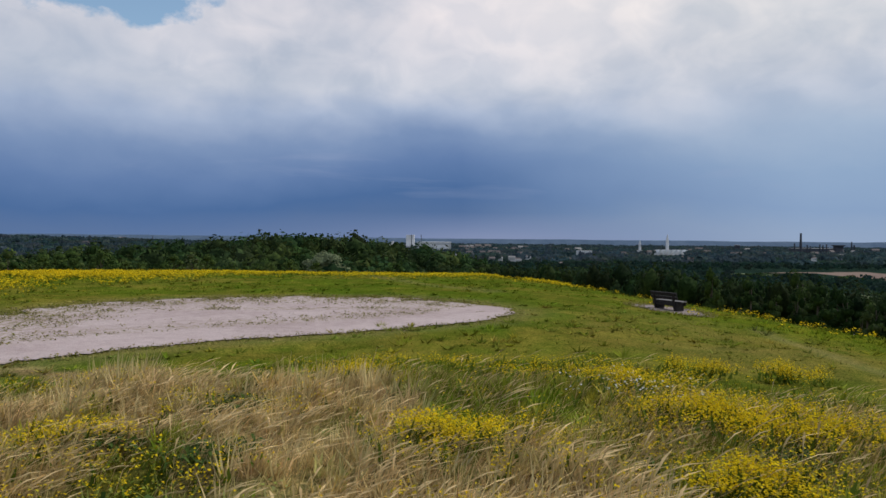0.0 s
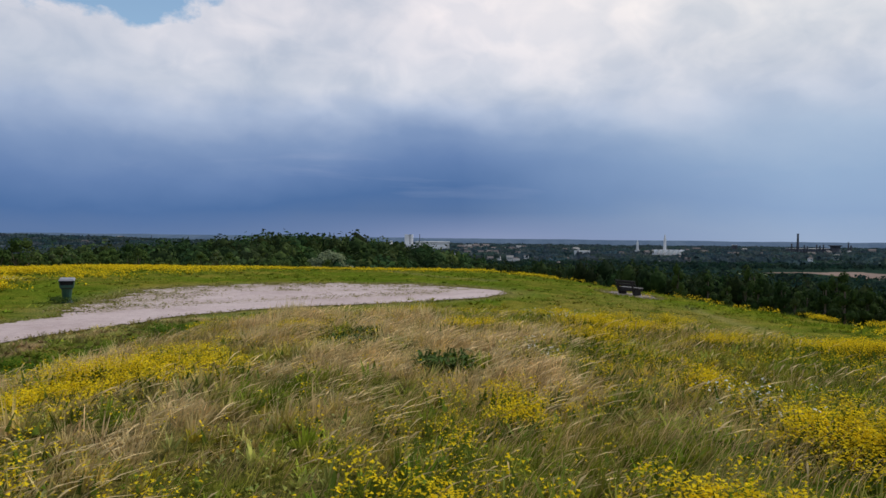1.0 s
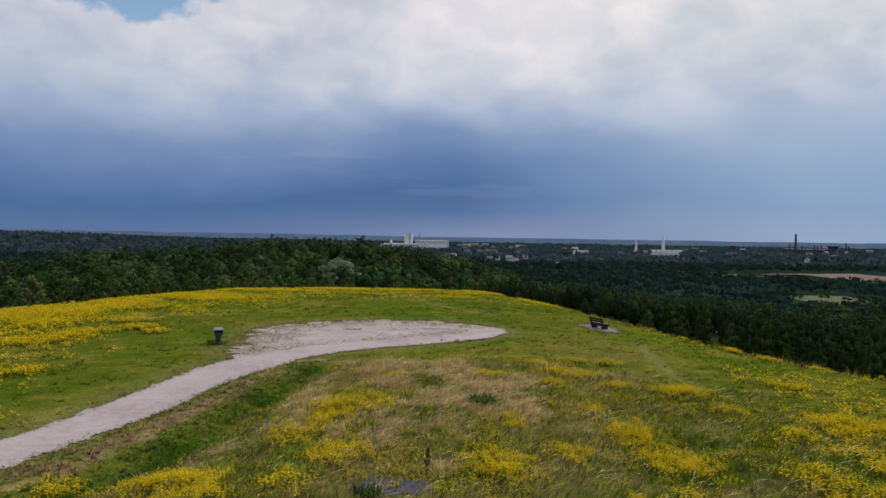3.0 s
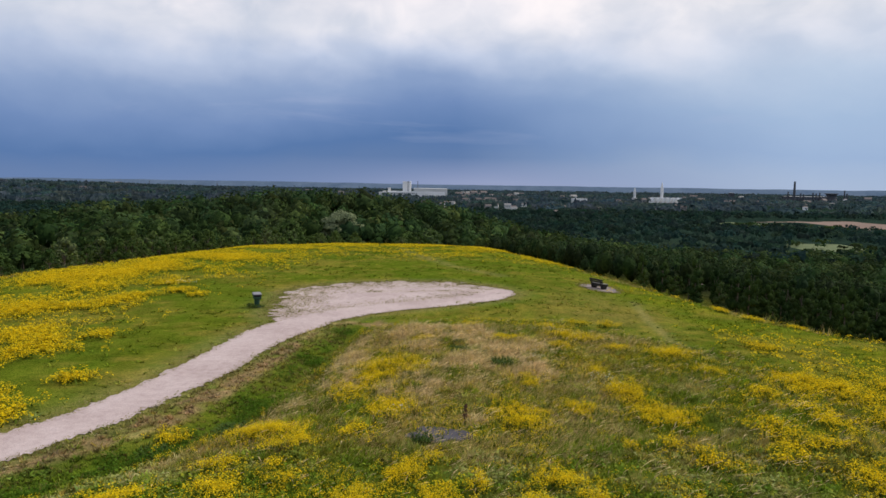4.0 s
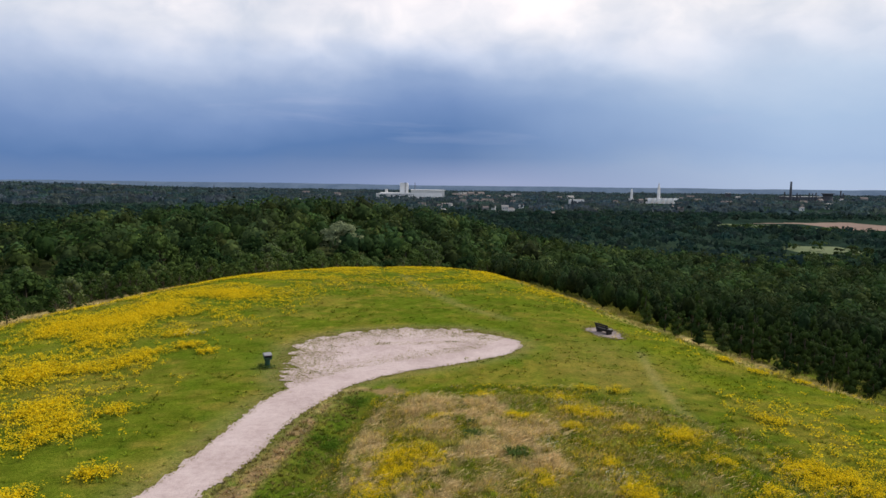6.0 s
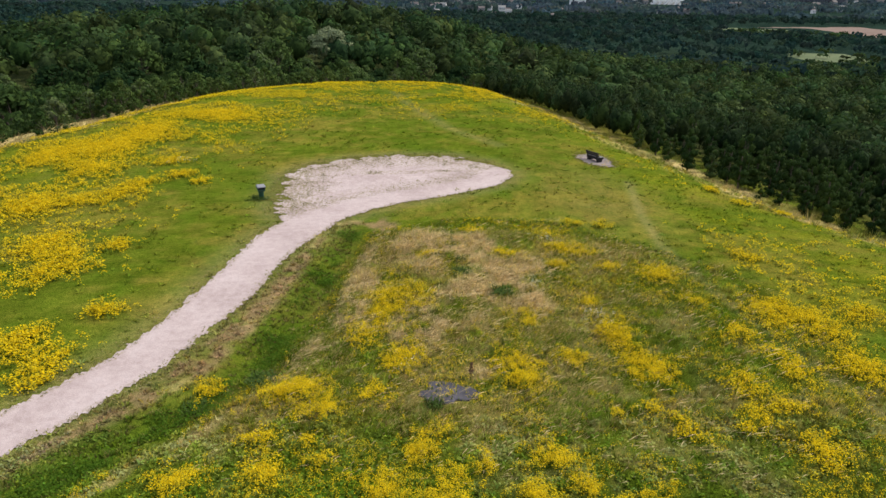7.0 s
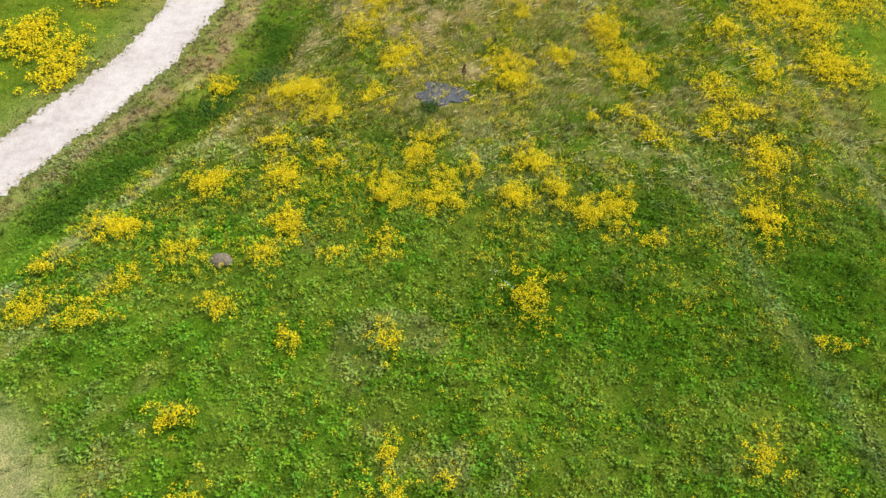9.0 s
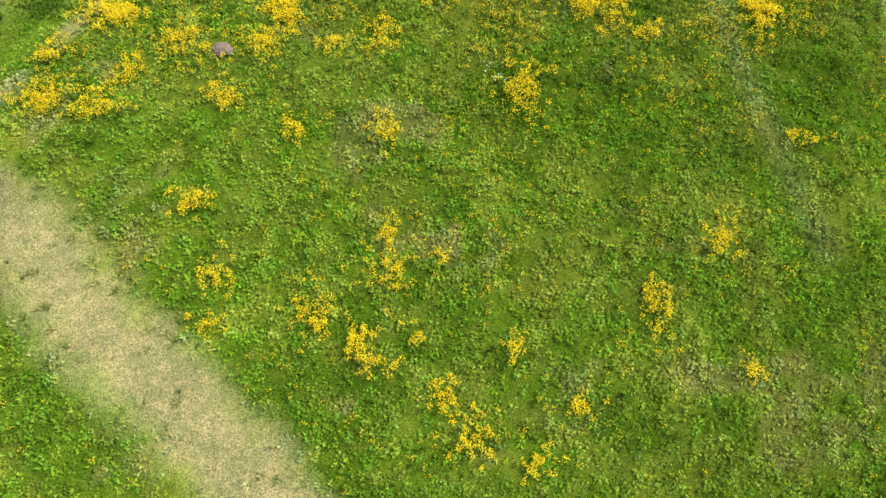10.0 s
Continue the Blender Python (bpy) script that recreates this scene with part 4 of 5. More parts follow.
px, py = scatter(230000, (-19, 13, -9, 36), edge_share)
co, tri, tone = plants(px, py, len(px), 0.06, 0.055, 0.030, 4, [(0.17, 0.17, 0.03), (0.25, 0.21, 0.07), (0.14, 0.15, 0.02), (0.32, 0.26, 0.14)], 0)
tagged(new("edge_tufts", array_mesh("edge_tufts", co, tri, M_FLOWER, tone)), "small worn tufts of grass creeping over the gravel's edge", "grass", kind="stuff")


def knoll_in(x, y):
    return sstep(-0.3, 1.0, inside(x, y, KNOLL))


def turf_len(x, y):
    mown = sstep(0.3, 1.2, inside(x, y, KNOLL))
    clump = 0.45 + 1.2 * wave(x, y, 0.42, 62) ** 2
    return clump * (0.09 + 0.15 * mown * (0.5 + wave(x, y, 1.1, 61))) + 0.10 * np.exp(-(seg_dist(x, y, DITCH) / 0.8) ** 2) + 0.08 * sstep(12, 2, inside(x, y, RIM))


grass("tall_grass", 62000, (-10, 13, -5, 16), lambda x, y: knoll_in(x, y) * (0.25 + 0.75 * np.clip(dryness(x, y), 0, 1)),
      lambda x, y: (0.13 + 0.17 * np.clip(dryness(x, y), 0, 1)) * (0.5 + 1.1 * wave(x, y, 0.45, 65)), 0.008, 1.0, 0.3, 3, "tall seeding grass blown by the wind on the knoll")
grass("seed_heads", 150000, (-10, 12, -8, 15), lambda x, y: knoll_in(x, y) * np.clip(0.06 + 1.25 * dryness(x, y), 0.0, 1.0) * sstep(0.25, 0.75, 0.6 * wave(x, y, 1.2, 60) + 0.4 * wave(x, y, 0.4, 66)),
      lambda x, y: 0.22 + 0.28 * wave(x, y, 0.7, 65), 0.008, 0.6, 0.9, 3, "pale straw-coloured seed heads nodding over the grass", (0.74, 0.55, 0.28), 0.92, 2.4)
grass("bent_stems", 62000, (-9, 10, -6, 12), lambda x, y: knoll_in(x, y) * (0.12 + 0.88 * sstep(0.35, 0.65, 0.6 * wave(x, y, 2.1, 106) + 0.4 * wave(x, y, 0.7, 107))) * sstep(6, 2, x - 0.3 * y),
      lambda x, y: 0.28 + 0.22 * wave(x, y, 0.9, 108), 0.0075, 0.5, 0.95, 2, "thin dry stems bent over by the wind", (0.74, 0.50, 0.23), 0.92, 1.4)
grass("meadow_grass", 32000, (-7.5, 8, -5, 11), lambda x, y: knoll_in(x, y) * (0.55 + 0.6 * wave(x, y, 0.5, 67)),
      lambda x, y: 0.09 + 0.22 * wave(x, y, 0.45, 68) ** 1.5, 0.007, 1.2, 0.3, 2, "dense wind-bent meadow grass, green and straw", (0.22, 0.25, 0.04), 0.35)
grass("knoll_turf", 110000, (-11, 13, -6, 16), lambda x, y: knoll_in(x, y) * 0.85, turf_len, 0.013, 0.7, 0.15, 1, "thick green and straw meadow grass on the knoll")
def leaf_clumps(name, count, box4, keep, k, spread, tall, size, label):
    """Low broad-leaved plants: k small leaves each, at many heights and tilts, in one tone."""
    cx, cy = scatter(count, box4, lambda x, y: keep(x, y) * off_gravel(x, y) * sstep(0.7, 1.9, seg_dist(x, y, BARE)) * (np.hypot((x + 2.4) / 1.1, (y + 3.5) / 0.8) > 1))
    n = len(cx)
    m = n * k
    tone = meadow_tone(cx, cy) * rng.uniform(0.9, 1.6, (n, 1)) * np.column_stack([rng.uniform(0.78, 1.12, n), np.ones(n), rng.uniform(0.7, 1.4, n)])
    grow = rng.uniform(0.6, 1.4, n)
    a, q = rng.uniform(0, 6.283, m), np.sqrt(rng.random(m))
    ox = np.repeat(cx, k) + np.repeat(spread * grow, k) * q * np.cos(a)
    oy = np.repeat(cy, k) + np.repeat(spread * grow, k) * q * np.sin(a)
    oz = np.repeat(height(cx, cy), k) + np.repeat(tall * grow, k) * rng.uniform(0.15, 1.0, m) * (1.1 - 0.6 * q)
    rad = size * rng.uniform(0.6, 1.4, m)
    tx, ty = rng.normal(0, 0.5, m), rng.normal(0, 0.5, m)
    turn = rng.uniform(0, 6.283, m)
    ring = []
    for i, r in ((0, 1.35), (1, 0.75), (2, 0.75)):
        c, w = r * np.cos(i * 2.0944 + turn), r * np.sin(i * 2.0944 + turn)
        ring.append(np.column_stack([ox + rad * c, oy + rad * w, oz + rad * (c * tx + w * ty)]))
    co = np.stack(ring, 1).reshape(-1, 3)
    col = np.repeat(np.repeat(tone, k, 0) * rng.uniform(0.75, 1.3, (m, 1)), 3, 0)
    tagged(new(name, array_mesh(name, co, np.arange(3 * m).reshape(-1, 3), M_GRASS, np.minimum(col, np.array([0.36, 0.37, 0.13])))), label, "weeds", kind="stuff")


leaf_clumps("sward_leaves", 21000, (-15, 12, -27, -5), lambda x, y: 0.45 + 0.55 * sstep(0.3, 0.6, wave(x, y, 0.9, 104)), 9, 0.13, 0.13, 0.042,
            "low broad-leaved herbs and clover making up the sward")
leaf_clumps("knoll_leaves", 9500, (-11, 13, -5, 15.5), lambda x, y: knoll_in(x, y) * (0.4 + 0.6 * sstep(0.3, 0.6, wave(x, y, 0.9, 105))) * sstep(0.5, 0.15, dryness(x, y)), 10, 0.11, 0.13, 0.019,
            "broad-leaved herbs standing in the hay on the knoll")
tussocks("slope_tussocks", 5500, (-17, 14, -29, -4), lambda x, y: 0.35 + 0.65 * sstep(0.3, 0.6, wave(x, y, 0.8, 95)), lambda x, y: 0.10 + 0.10 * wave(x, y, 1.4, 96), 0.13, 9, 0.058,
         "lush uneven tufts of meadow grass", (0.15, 0.24, 0.03), 0.6)
tussocks("knoll_tussocks", 9500, (-12, 13, -6, 16), lambda x, y: knoll_in(x, y) * (0.35 + 0.65 * sstep(0.3, 0.6, wave(x, y, 0.8, 95))), lambda x, y: 0.12 + 0.12 * wave(x, y, 1.4, 96), 0.14, 10, 0.045,
         "matted tufts of hay and green grass on the knoll")
tussocks("hay_tussocks", 5200, (-8, 5, -4, 14), lambda x, y: knoll_in(x, y) * sstep(0.25, 0.7, dryness(x, y)), lambda x, y: 0.16 + 0.26 * wave(x, y, 0.9, 94), 0.17, 13, 0.022,
         "tall dry tufts of pale hay leaning in the wind", (0.64, 0.48, 0.25), 0.9)
tussocks("hilltop_tussocks", 26000, (-44, 32, -16, 100), lambda x, y: (inside(x, y, RIM) > -1) * (knoll_in(x, y) < 0.5) * (0.12 + 0.88 * sstep(0.42, 0.62, 0.5 * wave(x, y, 2.2, 97) + 0.5 * wave(x, y, 0.8, 98))) * sstep(140, 20, y),
         lambda x, y: 0.07 + 0.08 * wave(x, y, 3, 96) + 0.12 * sstep(9, 1, inside(x, y, RIM)), 0.22, 8, 0.085, "scattered coarse tufts in the short grass", (0.19, 0.25, 0.02), 0.6)
tussocks("bank_tussocks", 5200, (-16, -7, -9, 14), lambda x, y: sstep(3.4, 2.6, seg_dist(x, y, DITCH)) * (knoll_in(x, y) < 0.5) * 0.9, lambda x, y: 0.07 + 0.08 * wave(x, y, 0.7, 96), 0.12, 9, 0.05,
         "ragged tufts of dead and green grass on the bank", (0.32, 0.21, 0.11), 0.5)
grass("slope_turf", 90000, (-17, 13, -29, -4), lambda x, y: 0.95 + 0 * x, turf_len, 0.014, 0.8, 0.1, 1, "uneven green meadow grass")
grass("hilltop_turf", 130000, (-44, 32, -16, 100), lambda x, y: (inside(x, y, RIM) > -2) * (knoll_in(x, y) < 0.5) * sstep(120, 10, y),
      turf_len, 0.035, 0.8, 0.1, 1, "short grazed grass on the hilltop", tuft=0.4)
grass("rim_grass", 190000, (-46, 34, -16, 103), lambda x, y: sstep(2.5, 0, inside(x, y, RIM)) * sstep(-7, -2, inside(x, y, RIM)) * np.where(x < 0, sstep(0.56, 0.44, wave(x, y, 7, 91)), 0.25 + 0.75 * wave(x, y, 1.8, 64)),
      lambda x, y: (0.25 + 0.5 * wave(x, y, 1.5, 63)) * (1 - 0.35 * sstep(2, 8, x) * sstep(15, 30, y)), 0.035, 0.4, 0.25, 1, "tall dry grass along the hill's edge", (0.36, 0.30, 0.14), 0.6)


tussocks("rim_tussocks", 14000, (4, 34, 5, 98), lambda x, y: sstep(7, 1, inside(x, y, RIM)) * sstep(-5, -1, inside(x, y, RIM)) * sstep(0.35, 0.6, 0.5 * wave(x, y, 2.4, 92) + 0.5 * wave(x, y, 0.8, 93)),
      lambda x, y: (0.2 + 0.8 * wave(x, y, 1.3, 94) ** 2) * (1 - 0.5 * sstep(18, 32, y)), 0.28, 12, 0.05, "rough tussocks of tall grass along the thicket's edge", (0.20, 0.22, 0.05), 0.7)


# ---- trees ----
def cards(centre, normal, size, stretch=1.0, rise=False):
    """Leaf clumps: bent four-cornered cards about the places given."""
    n = len(centre)
    nrm = normal / np.linalg.norm(normal, axis=1, keepdims=True)
    ref = np.array([0, 0, 1.0]) + rng.normal(0, 0.25, (n, 3)) if rise else rng.normal(size=(n, 3))
    u = np.cross(nrm, ref)
    u /= np.linalg.norm(u, axis=1, keepdims=True) + 1e-9
    v = np.cross(nrm, u)
    s = size[:, None]
    if rise:
        u, v = u * 0.62, v * 1.45
    bend = nrm * s * rng.uniform(-0.35, 0.1, (n, 1))
    co = np.stack([centre - u * s, centre - v * s * 0.7 * stretch + bend, centre + u * s * rng.uniform(0.6, 1.1, (n, 1)),
                   centre + v * s * 0.7 * stretch + bend], 1).reshape(-1, 3)
    b = 4 * np.arange(n)
    return co, np.concatenate([np.column_stack([b, b + 1, b + 2]), np.column_stack([b, b + 2, b + 3])])


def ball():
    bm = bmesh.new()
    bmesh.ops.create_icosphere(bm, subdivisions=1, radius=1)
    co = np.array([q.co[:] for q in bm.verts])
    tri = np.array([[q.index for q in f.verts] for f in bm.faces])
    bm.free()
    return co, tri


BALL = ball()


def crown_mesh(name, lobes, n, size, mat, rise=False):
    """lobes: (x, y, z, rx, rz). Leaf clumps lie on and about the lobes, facing out, over a dense lumpy heart."""
    w = np.array([l[3] ** 2 for l in lobes])
    pick = rng.choice(len(lobes), n, p=w / w.sum())
    L = np.array(lobes)[pick]
    d = rng.normal(size=(n, 3))
    d[:, 2] = np.where(rng.random(n) < 0.75, np.abs(d[:, 2]), d[:, 2])
    d /= np.linalg.norm(d, axis=1, keepdims=True)
    r = rng.uniform(0.74, 1.03, n)
    c = L[:, :3] + d * np.column_stack([L[:, 3], L[:, 3], L[:, 4]]) * r[:, None]
    co, tri = cards(c, d + rng.normal(0, 0.33, (n, 3)) * np.array([1, 1, 0.3 if rise else 1]), size * rng.uniform(0.6, 1.3, n), 1.0, rise)
    co, tri = [co], [tri]
    base = len(co[0])
    for x, y, z, rx, rz in (lobes if rise else lobes[::3]):
        k = rng.uniform(0.55, 0.85, (len(BALL[0]), 1))
        co.append(BALL[0] * np.array([rx, rx, rz]) * k + np.array([x, y, z]))
        tri.append(BALL[1] + base)
        base += len(BALL[0])
    return array_mesh(name, np.concatenate(co), np.concatenate(tri), mat)


def tree(name, hgt, rad, seed, n, size, mat, label, category, group, upright=False, x=0.0, y=0.0, s=1.0, low=0.38):
    r = random.Random(seed)
    root = empty(name, x, y, h1(x, y) - 0.1, r.uniform(0, 360))
    root.scale = (s, s, s)
    bm = bmesh.new()
    t = hgt * (0.5 if not upright else 0.85)
    cone(bm, (0, 0, 0), (0.1 * r.uniform(-1, 1), 0.1 * r.uniform(-1, 1), t), 0.028 * hgt, 0.010 * hgt, 8)
    lobes = []
    k = 15 if not upright else 7
    for i in range(k):
        a = i * 2.4 + r.uniform(-0.4, 0.4)
        if upright:
            q = rad * r.uniform(0.1, 0.55)
            zz = hgt * (0.2 + 0.72 * i / (k - 1))
            lobes.append((q * math.cos(a), q * math.sin(a), zz, rad * r.uniform(0.45, 0.7) * (1.15 - 0.6 * i / k), hgt * r.uniform(0.10, 0.2)))
        else:
            # lobes spread over a dome, the highest in the middle
            v = 1 - i / (k - 1)
            q = rad * (1 - v * v) ** 0.5 * r.uniform(0.55, 0.78)
            zz = hgt * (low + 0.06 + (0.80 - low) * v * r.uniform(0.88, 1.06))
            lobes.append((q * math.cos(a), q * math.sin(a), zz, rad * r.uniform(0.27, 0.42), rad * r.uniform(0.24, 0.38)))
        lx, ly, lz = lobes[-1][:3]
        cone(bm, (0, 0, min(t, lz) * 0.75), (lx * 0.8, ly * 0.8, lz), 0.010 * hgt, 0.003 * hgt, 3)
    part("trunk", bm, M_BARK, root)
    crown = new("crown", crown_mesh("crown", lobes, n, size, mat, upright))
    crown.parent = root
    return tagged(root, label, category, group)


SHRUB = "dense green hawthorn-like shrub at the hilltop's edge"
EDGE = "small round-crowned green tree at the edge of the wood"
BROAD = "broad-crowned dark green deciduous tree on the wooded slope"
YOUNG = "slender young tree in a dense thicket below the rim"


def poisson(box4, gap, keep, tries, seed):
    """Places no nearer to one another than gap, where keep is true."""
    g = np.random.default_rng(seed)
    px, py = g.uniform(box4[0], box4[1], tries), g.uniform(box4[2], box4[3], tries)
    ok = keep(px, py)
    cell, out = {}, []
    for a, b in zip(px[ok], py[ok]):
        i, j = int(a // gap), int(b // gap)
        if all((a - c) ** 2 + (b - d) ** 2 > gap * gap for p in (-1, 0, 1) for q in (-1, 0, 1) for c, d in cell.get((i + p, j + q), ())):
            cell.setdefault((i, j), []).append((a, b))
            out.append((a, b))
    return out


def plant(kinds, places, lo, hi, seed):
    """The first places take the models themselves, the others copies."""
    r = random.Random(seed)
    for i, (x, y) in enumerate(places):
        s = r.uniform(lo, hi)
        if i < len(kinds):
            kinds[i] = kinds[i](x, y, s)
        else:
            copy_root = kinds[i % len(kinds)]
            k = s / copy_root.scale[0]
            copy_thing(copy_root, pose(x, y, h1(x, y) - 0.1, 0, 0, r.uniform(0, 360)) @ Matrix.Diagonal((k, k, k * r.uniform(0.85, 1.15), 1)))


def ahead(px, py, wide=0.75):
    return (np.abs(px + 2) < wide * (py + 40)) & (py > -5)


def rimd(px, py):
    return -inside(px, py, RIM)


def clear_of_track(px, py, gap=3.0):
    return seg_dist(px, py, SLOPEROAD) > gap


shrub_at = poisson((-60, 20, 5, 115), 1.45, lambda x, y: (rimd(x, y) > 0.2) & (rimd(x, y) < 7.5) & ((x < -6) | (y > 92)) & ahead(x, y)
                   & (wave(x, y, 7, 91) + 0.25 * (wave(x, y, 1.9, 99) - 0.5) > 0.44), 30000, 3)
shrub_at.sort(key=lambda p: math.hypot(p[0] + 3, p[1] + 22))
plant([lambda x, y, s, k=k: tree("shrub", 3.6, 1.6, 20 + k, 330, 0.16, M_SHRUB, SHRUB, "shrub", "shrubs along the rim", False, x, y, s, 0.12) for k in range(3)],
      shrub_at[:300], 0.4, 1.05, 5)
edge_at = poisson((-90, 90, 0, 140), 3.6, lambda x, y: np.where(x > 2, (inside(x, y, THICKET) < -2.5) & (rimd(x, y) > 6) & (rimd(x, y) < 50), (rimd(x, y) > np.where(wave(x, y, 7, 91) > 0.47, 6.0, 8.5)) & (rimd(x, y) < 27)) & ((x < -6) | (y > 97) | (x > 24)) & ahead(x, y), 16000, 13)
edge_at.sort(key=lambda p: math.hypot(p[0] + 3, p[1] + 22))
plant([lambda x, y, s, k=k: tree("small_tree", 6.0, 2.6, 120 + k, 350, 0.30, M_LEAF, EDGE, "tree", "small trees on the upper slope", False, x, y, s, 0.08) for k in range(3)],
      edge_at[:300], 0.45, 0.85, 15)
young_at = poisson((4, 64, 5, 116), 1.4, lambda x, y: (rimd(x, y) > 1.0) & (np.hypot((x - 28) / 2, (y - 96) / 4) > 1) & (inside(x, y, THICKET) > -1) & clear_of_track(x, y, 1.3), 42000, 4)
young_at.sort(key=lambda p: math.hypot(p[0] + 3, p[1] + 22))
plant([lambda x, y, s, k=k: tree("young_tree", 3.2, 0.85, 40 + k, 300, 0.13, M_YOUNG, YOUNG, "tree", "young trees of the thicket", True, x, y, s) for k in range(4)],
      young_at[:300], 0.5, 1.15, 6)
broad_at = poisson((-150, 120, 30, 230), 6.9, lambda x, y: (np.where(x > 2, rimd(x, y) > 50, rimd(x, y) > 26)) & (rimd(x, y) < 130) & ahead(x, y, 0.72)
                   & clear_of_track(x, y, 5) & (np.hypot(x + 38, y - 212) > 9) & (np.hypot(x + 13, y - 168) > 5), 14000, 8)
broad_at.sort(key=lambda p: math.hypot(p[0] + 3, p[1] + 22))
plant([lambda x, y, s, k=k: tree("broad_tree", 11.0, 4.6, 60 + k, 640, 0.44, M_LEAF, BROAD, "tree", "trees of the wooded slope", False, x, y, s) for k in range(4)],
      broad_at[:290], 0.65, 1.3, 7)
tree("willow", 14.5, 7.6, 90, 3600, 0.42, M_SILVER, "large pale grey-green willow standing out of the wood", "tree", "", False, -36.5, 212, 1.0)
tree("willow", 8, 2.4, 91, 700, 0.3, M_SILVER, "small silvery willow at the edge of the wood", "tree", "", True, -13, 168, 1.0)


def woods(name, places, hgt, rad, n, size, mat, label, sink=0.0, heart=True, vary=0.5, rise=False):
    """Many crowns joined: uneven lumps of leaf clumps."""
    p = np.array(places)
    t = len(p)
    s = rng.uniform(0.65, 1.2, t)
    z = height(p[:, 0], p[:, 1])
    ph, am = rng.uniform(0, 6.283, (t, 3)), rng.uniform(0.02, 0.15, (t, 3))
    d = rng.normal(size=(t, n, 3))
    d[..., 2] = np.abs(d[..., 2]) - 0.25
    d /= np.linalg.norm(d, axis=2, keepdims=True)
    az = np.arctan2(d[..., 1], d[..., 0])
    el = d[..., 2]
    lump = 1 + sum(am[:, k, None] * np.sin((k + 2) * az + 3 * el * (k + 1) + ph[:, k, None]) for k in range(3))
    r = lump * rng.uniform(0.7, 1.05, (t, n)) * s[:, None]
    c = np.stack([p[:, 0, None] + d[..., 0] * r * rad, p[:, 1, None] + d[..., 1] * r * rad,
                  (z - sink)[:, None] + (hgt * 0.6 * s)[:, None] + d[..., 2] * r * hgt * 0.42], 2).reshape(-1, 3)
    co, tri = cards(c, d.reshape(-1, 3) + rng.normal(0, 0.3, (t * n, 3)), size * rng.uniform(0.6, 1.35, t * n), 1.0, rise)
    if heart:
        k = s[:, None] * rng.uniform(0.5, 0.85, (t, len(BALL[0])))
        hc = np.stack([p[:, 0, None] + BALL[0][:, 0] * k * rad, p[:, 1, None] + BALL[0][:, 1] * k * rad,
                       (z - sink)[:, None] + (hgt * 0.6 * s)[:, None] + BALL[0][:, 2] * k * hgt * 0.42], 2).reshape(-1, 3)
        ht = (BALL[1][None] + len(BALL[0]) * np.arange(t)[:, None, None]).reshape(-1, 3) + len(co)
        co, tri = np.concatenate([co, hc]), np.concatenate([tri, ht])
    tint = rng.uniform(1 - vary, 1 + vary, (t, 1)) * np.column_stack([rng.uniform(0.85, 1.3, t), np.ones(t), rng.uniform(0.8, 1.15, t)])
    tone = np.repeat(tint, 4 * n, 0)
    if heart:
        tone = np.concatenate([tone, np.repeat(tint, len(BALL[0]), 0)])
    tagged(new(name, array_mesh(name, co, tri, mat, tone)), label, "woods", kind="stuff")


def open_land(px, py):
    """Fields, and the low hedged land before them."""
    out = np.zeros(px.shape, bool)
    for k in (1.0, 1.1, 1.2):
        out |= (((inside(px * k, py * k, FIELD) > -15) | (inside(px * k, py * k, MEADOW) > -10)) & (k < 1.15)) | ((inside(px * k, py * k, PASTURE) > -4) & (k < 1.15))
    return out


def before_works(px, py):
    """Clear ground before the works, so that they show down to their feet."""
    k = px / py
    return ~(((k > 0.29) & (k < 0.35) & (py < 2520) & (py > 1900)) | ((k > 0.48) & (k < 0.60) & (py < 3260) & (py > 2750)))


rest = broad_at[290:]
wood_at = poisson((-380, 330, 100, 520), 7.5, lambda x, y: (rimd(x, y) > 130) & ahead(x, y, 0.72) & (np.hypot(x + 38, y - 212) > 12), 26000, 9)
woods("mixed_woods", rest + wood_at, 12.5, 5.0, 54, 1.05, M_WOODS, "dense mixed deciduous woods beyond the hill")
woods("thicket", young_at[300:], 4.2, 1.0, 64, 0.20, M_THICKET, "dense thicket of young trees below the rim", 0.6, True, 0.4, True)
hedge_at = poisson((230, 1250, 440, 1100), 11, lambda x, y: open_land(x, y) & (inside(x, y, FIELD) < -12) & (inside(x, y, MEADOW) < -8) & ((inside(x, y, PASTURE) < -6) & (wave(x, y, 45, 75) > 0.14) | (inside(x, y, PASTURE) > -6) & (wave(x, y, 24, 76) > 0.5)), 9000, 14)
woods("hedges", hedge_at, 5, 7, 14, 2.2, M_WOODS, "low dark hedges and bushes before the fields", 0.0, False)
mid_at = poisson((-1100, 1000, 480, 1450), 18.5, lambda x, y: ahead(x, y, 0.7) & (y > 470) & ~open_land(x, y)
                 & (wave(x, y, 90, 71) * 0.6 + wave(x, y, 35, 72) * 0.4 > 0.26), 30000, 10)
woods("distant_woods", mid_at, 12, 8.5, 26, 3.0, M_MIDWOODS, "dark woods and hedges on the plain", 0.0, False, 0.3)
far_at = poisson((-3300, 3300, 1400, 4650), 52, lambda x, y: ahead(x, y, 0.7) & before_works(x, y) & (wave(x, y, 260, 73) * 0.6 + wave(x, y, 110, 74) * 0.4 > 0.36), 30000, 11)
woods("far_woods", far_at, 13, 30, 16, 9.0, M_FARWOODS, "far woods tinted with haze blue towards the horizon", 0.0, False, 0.2)
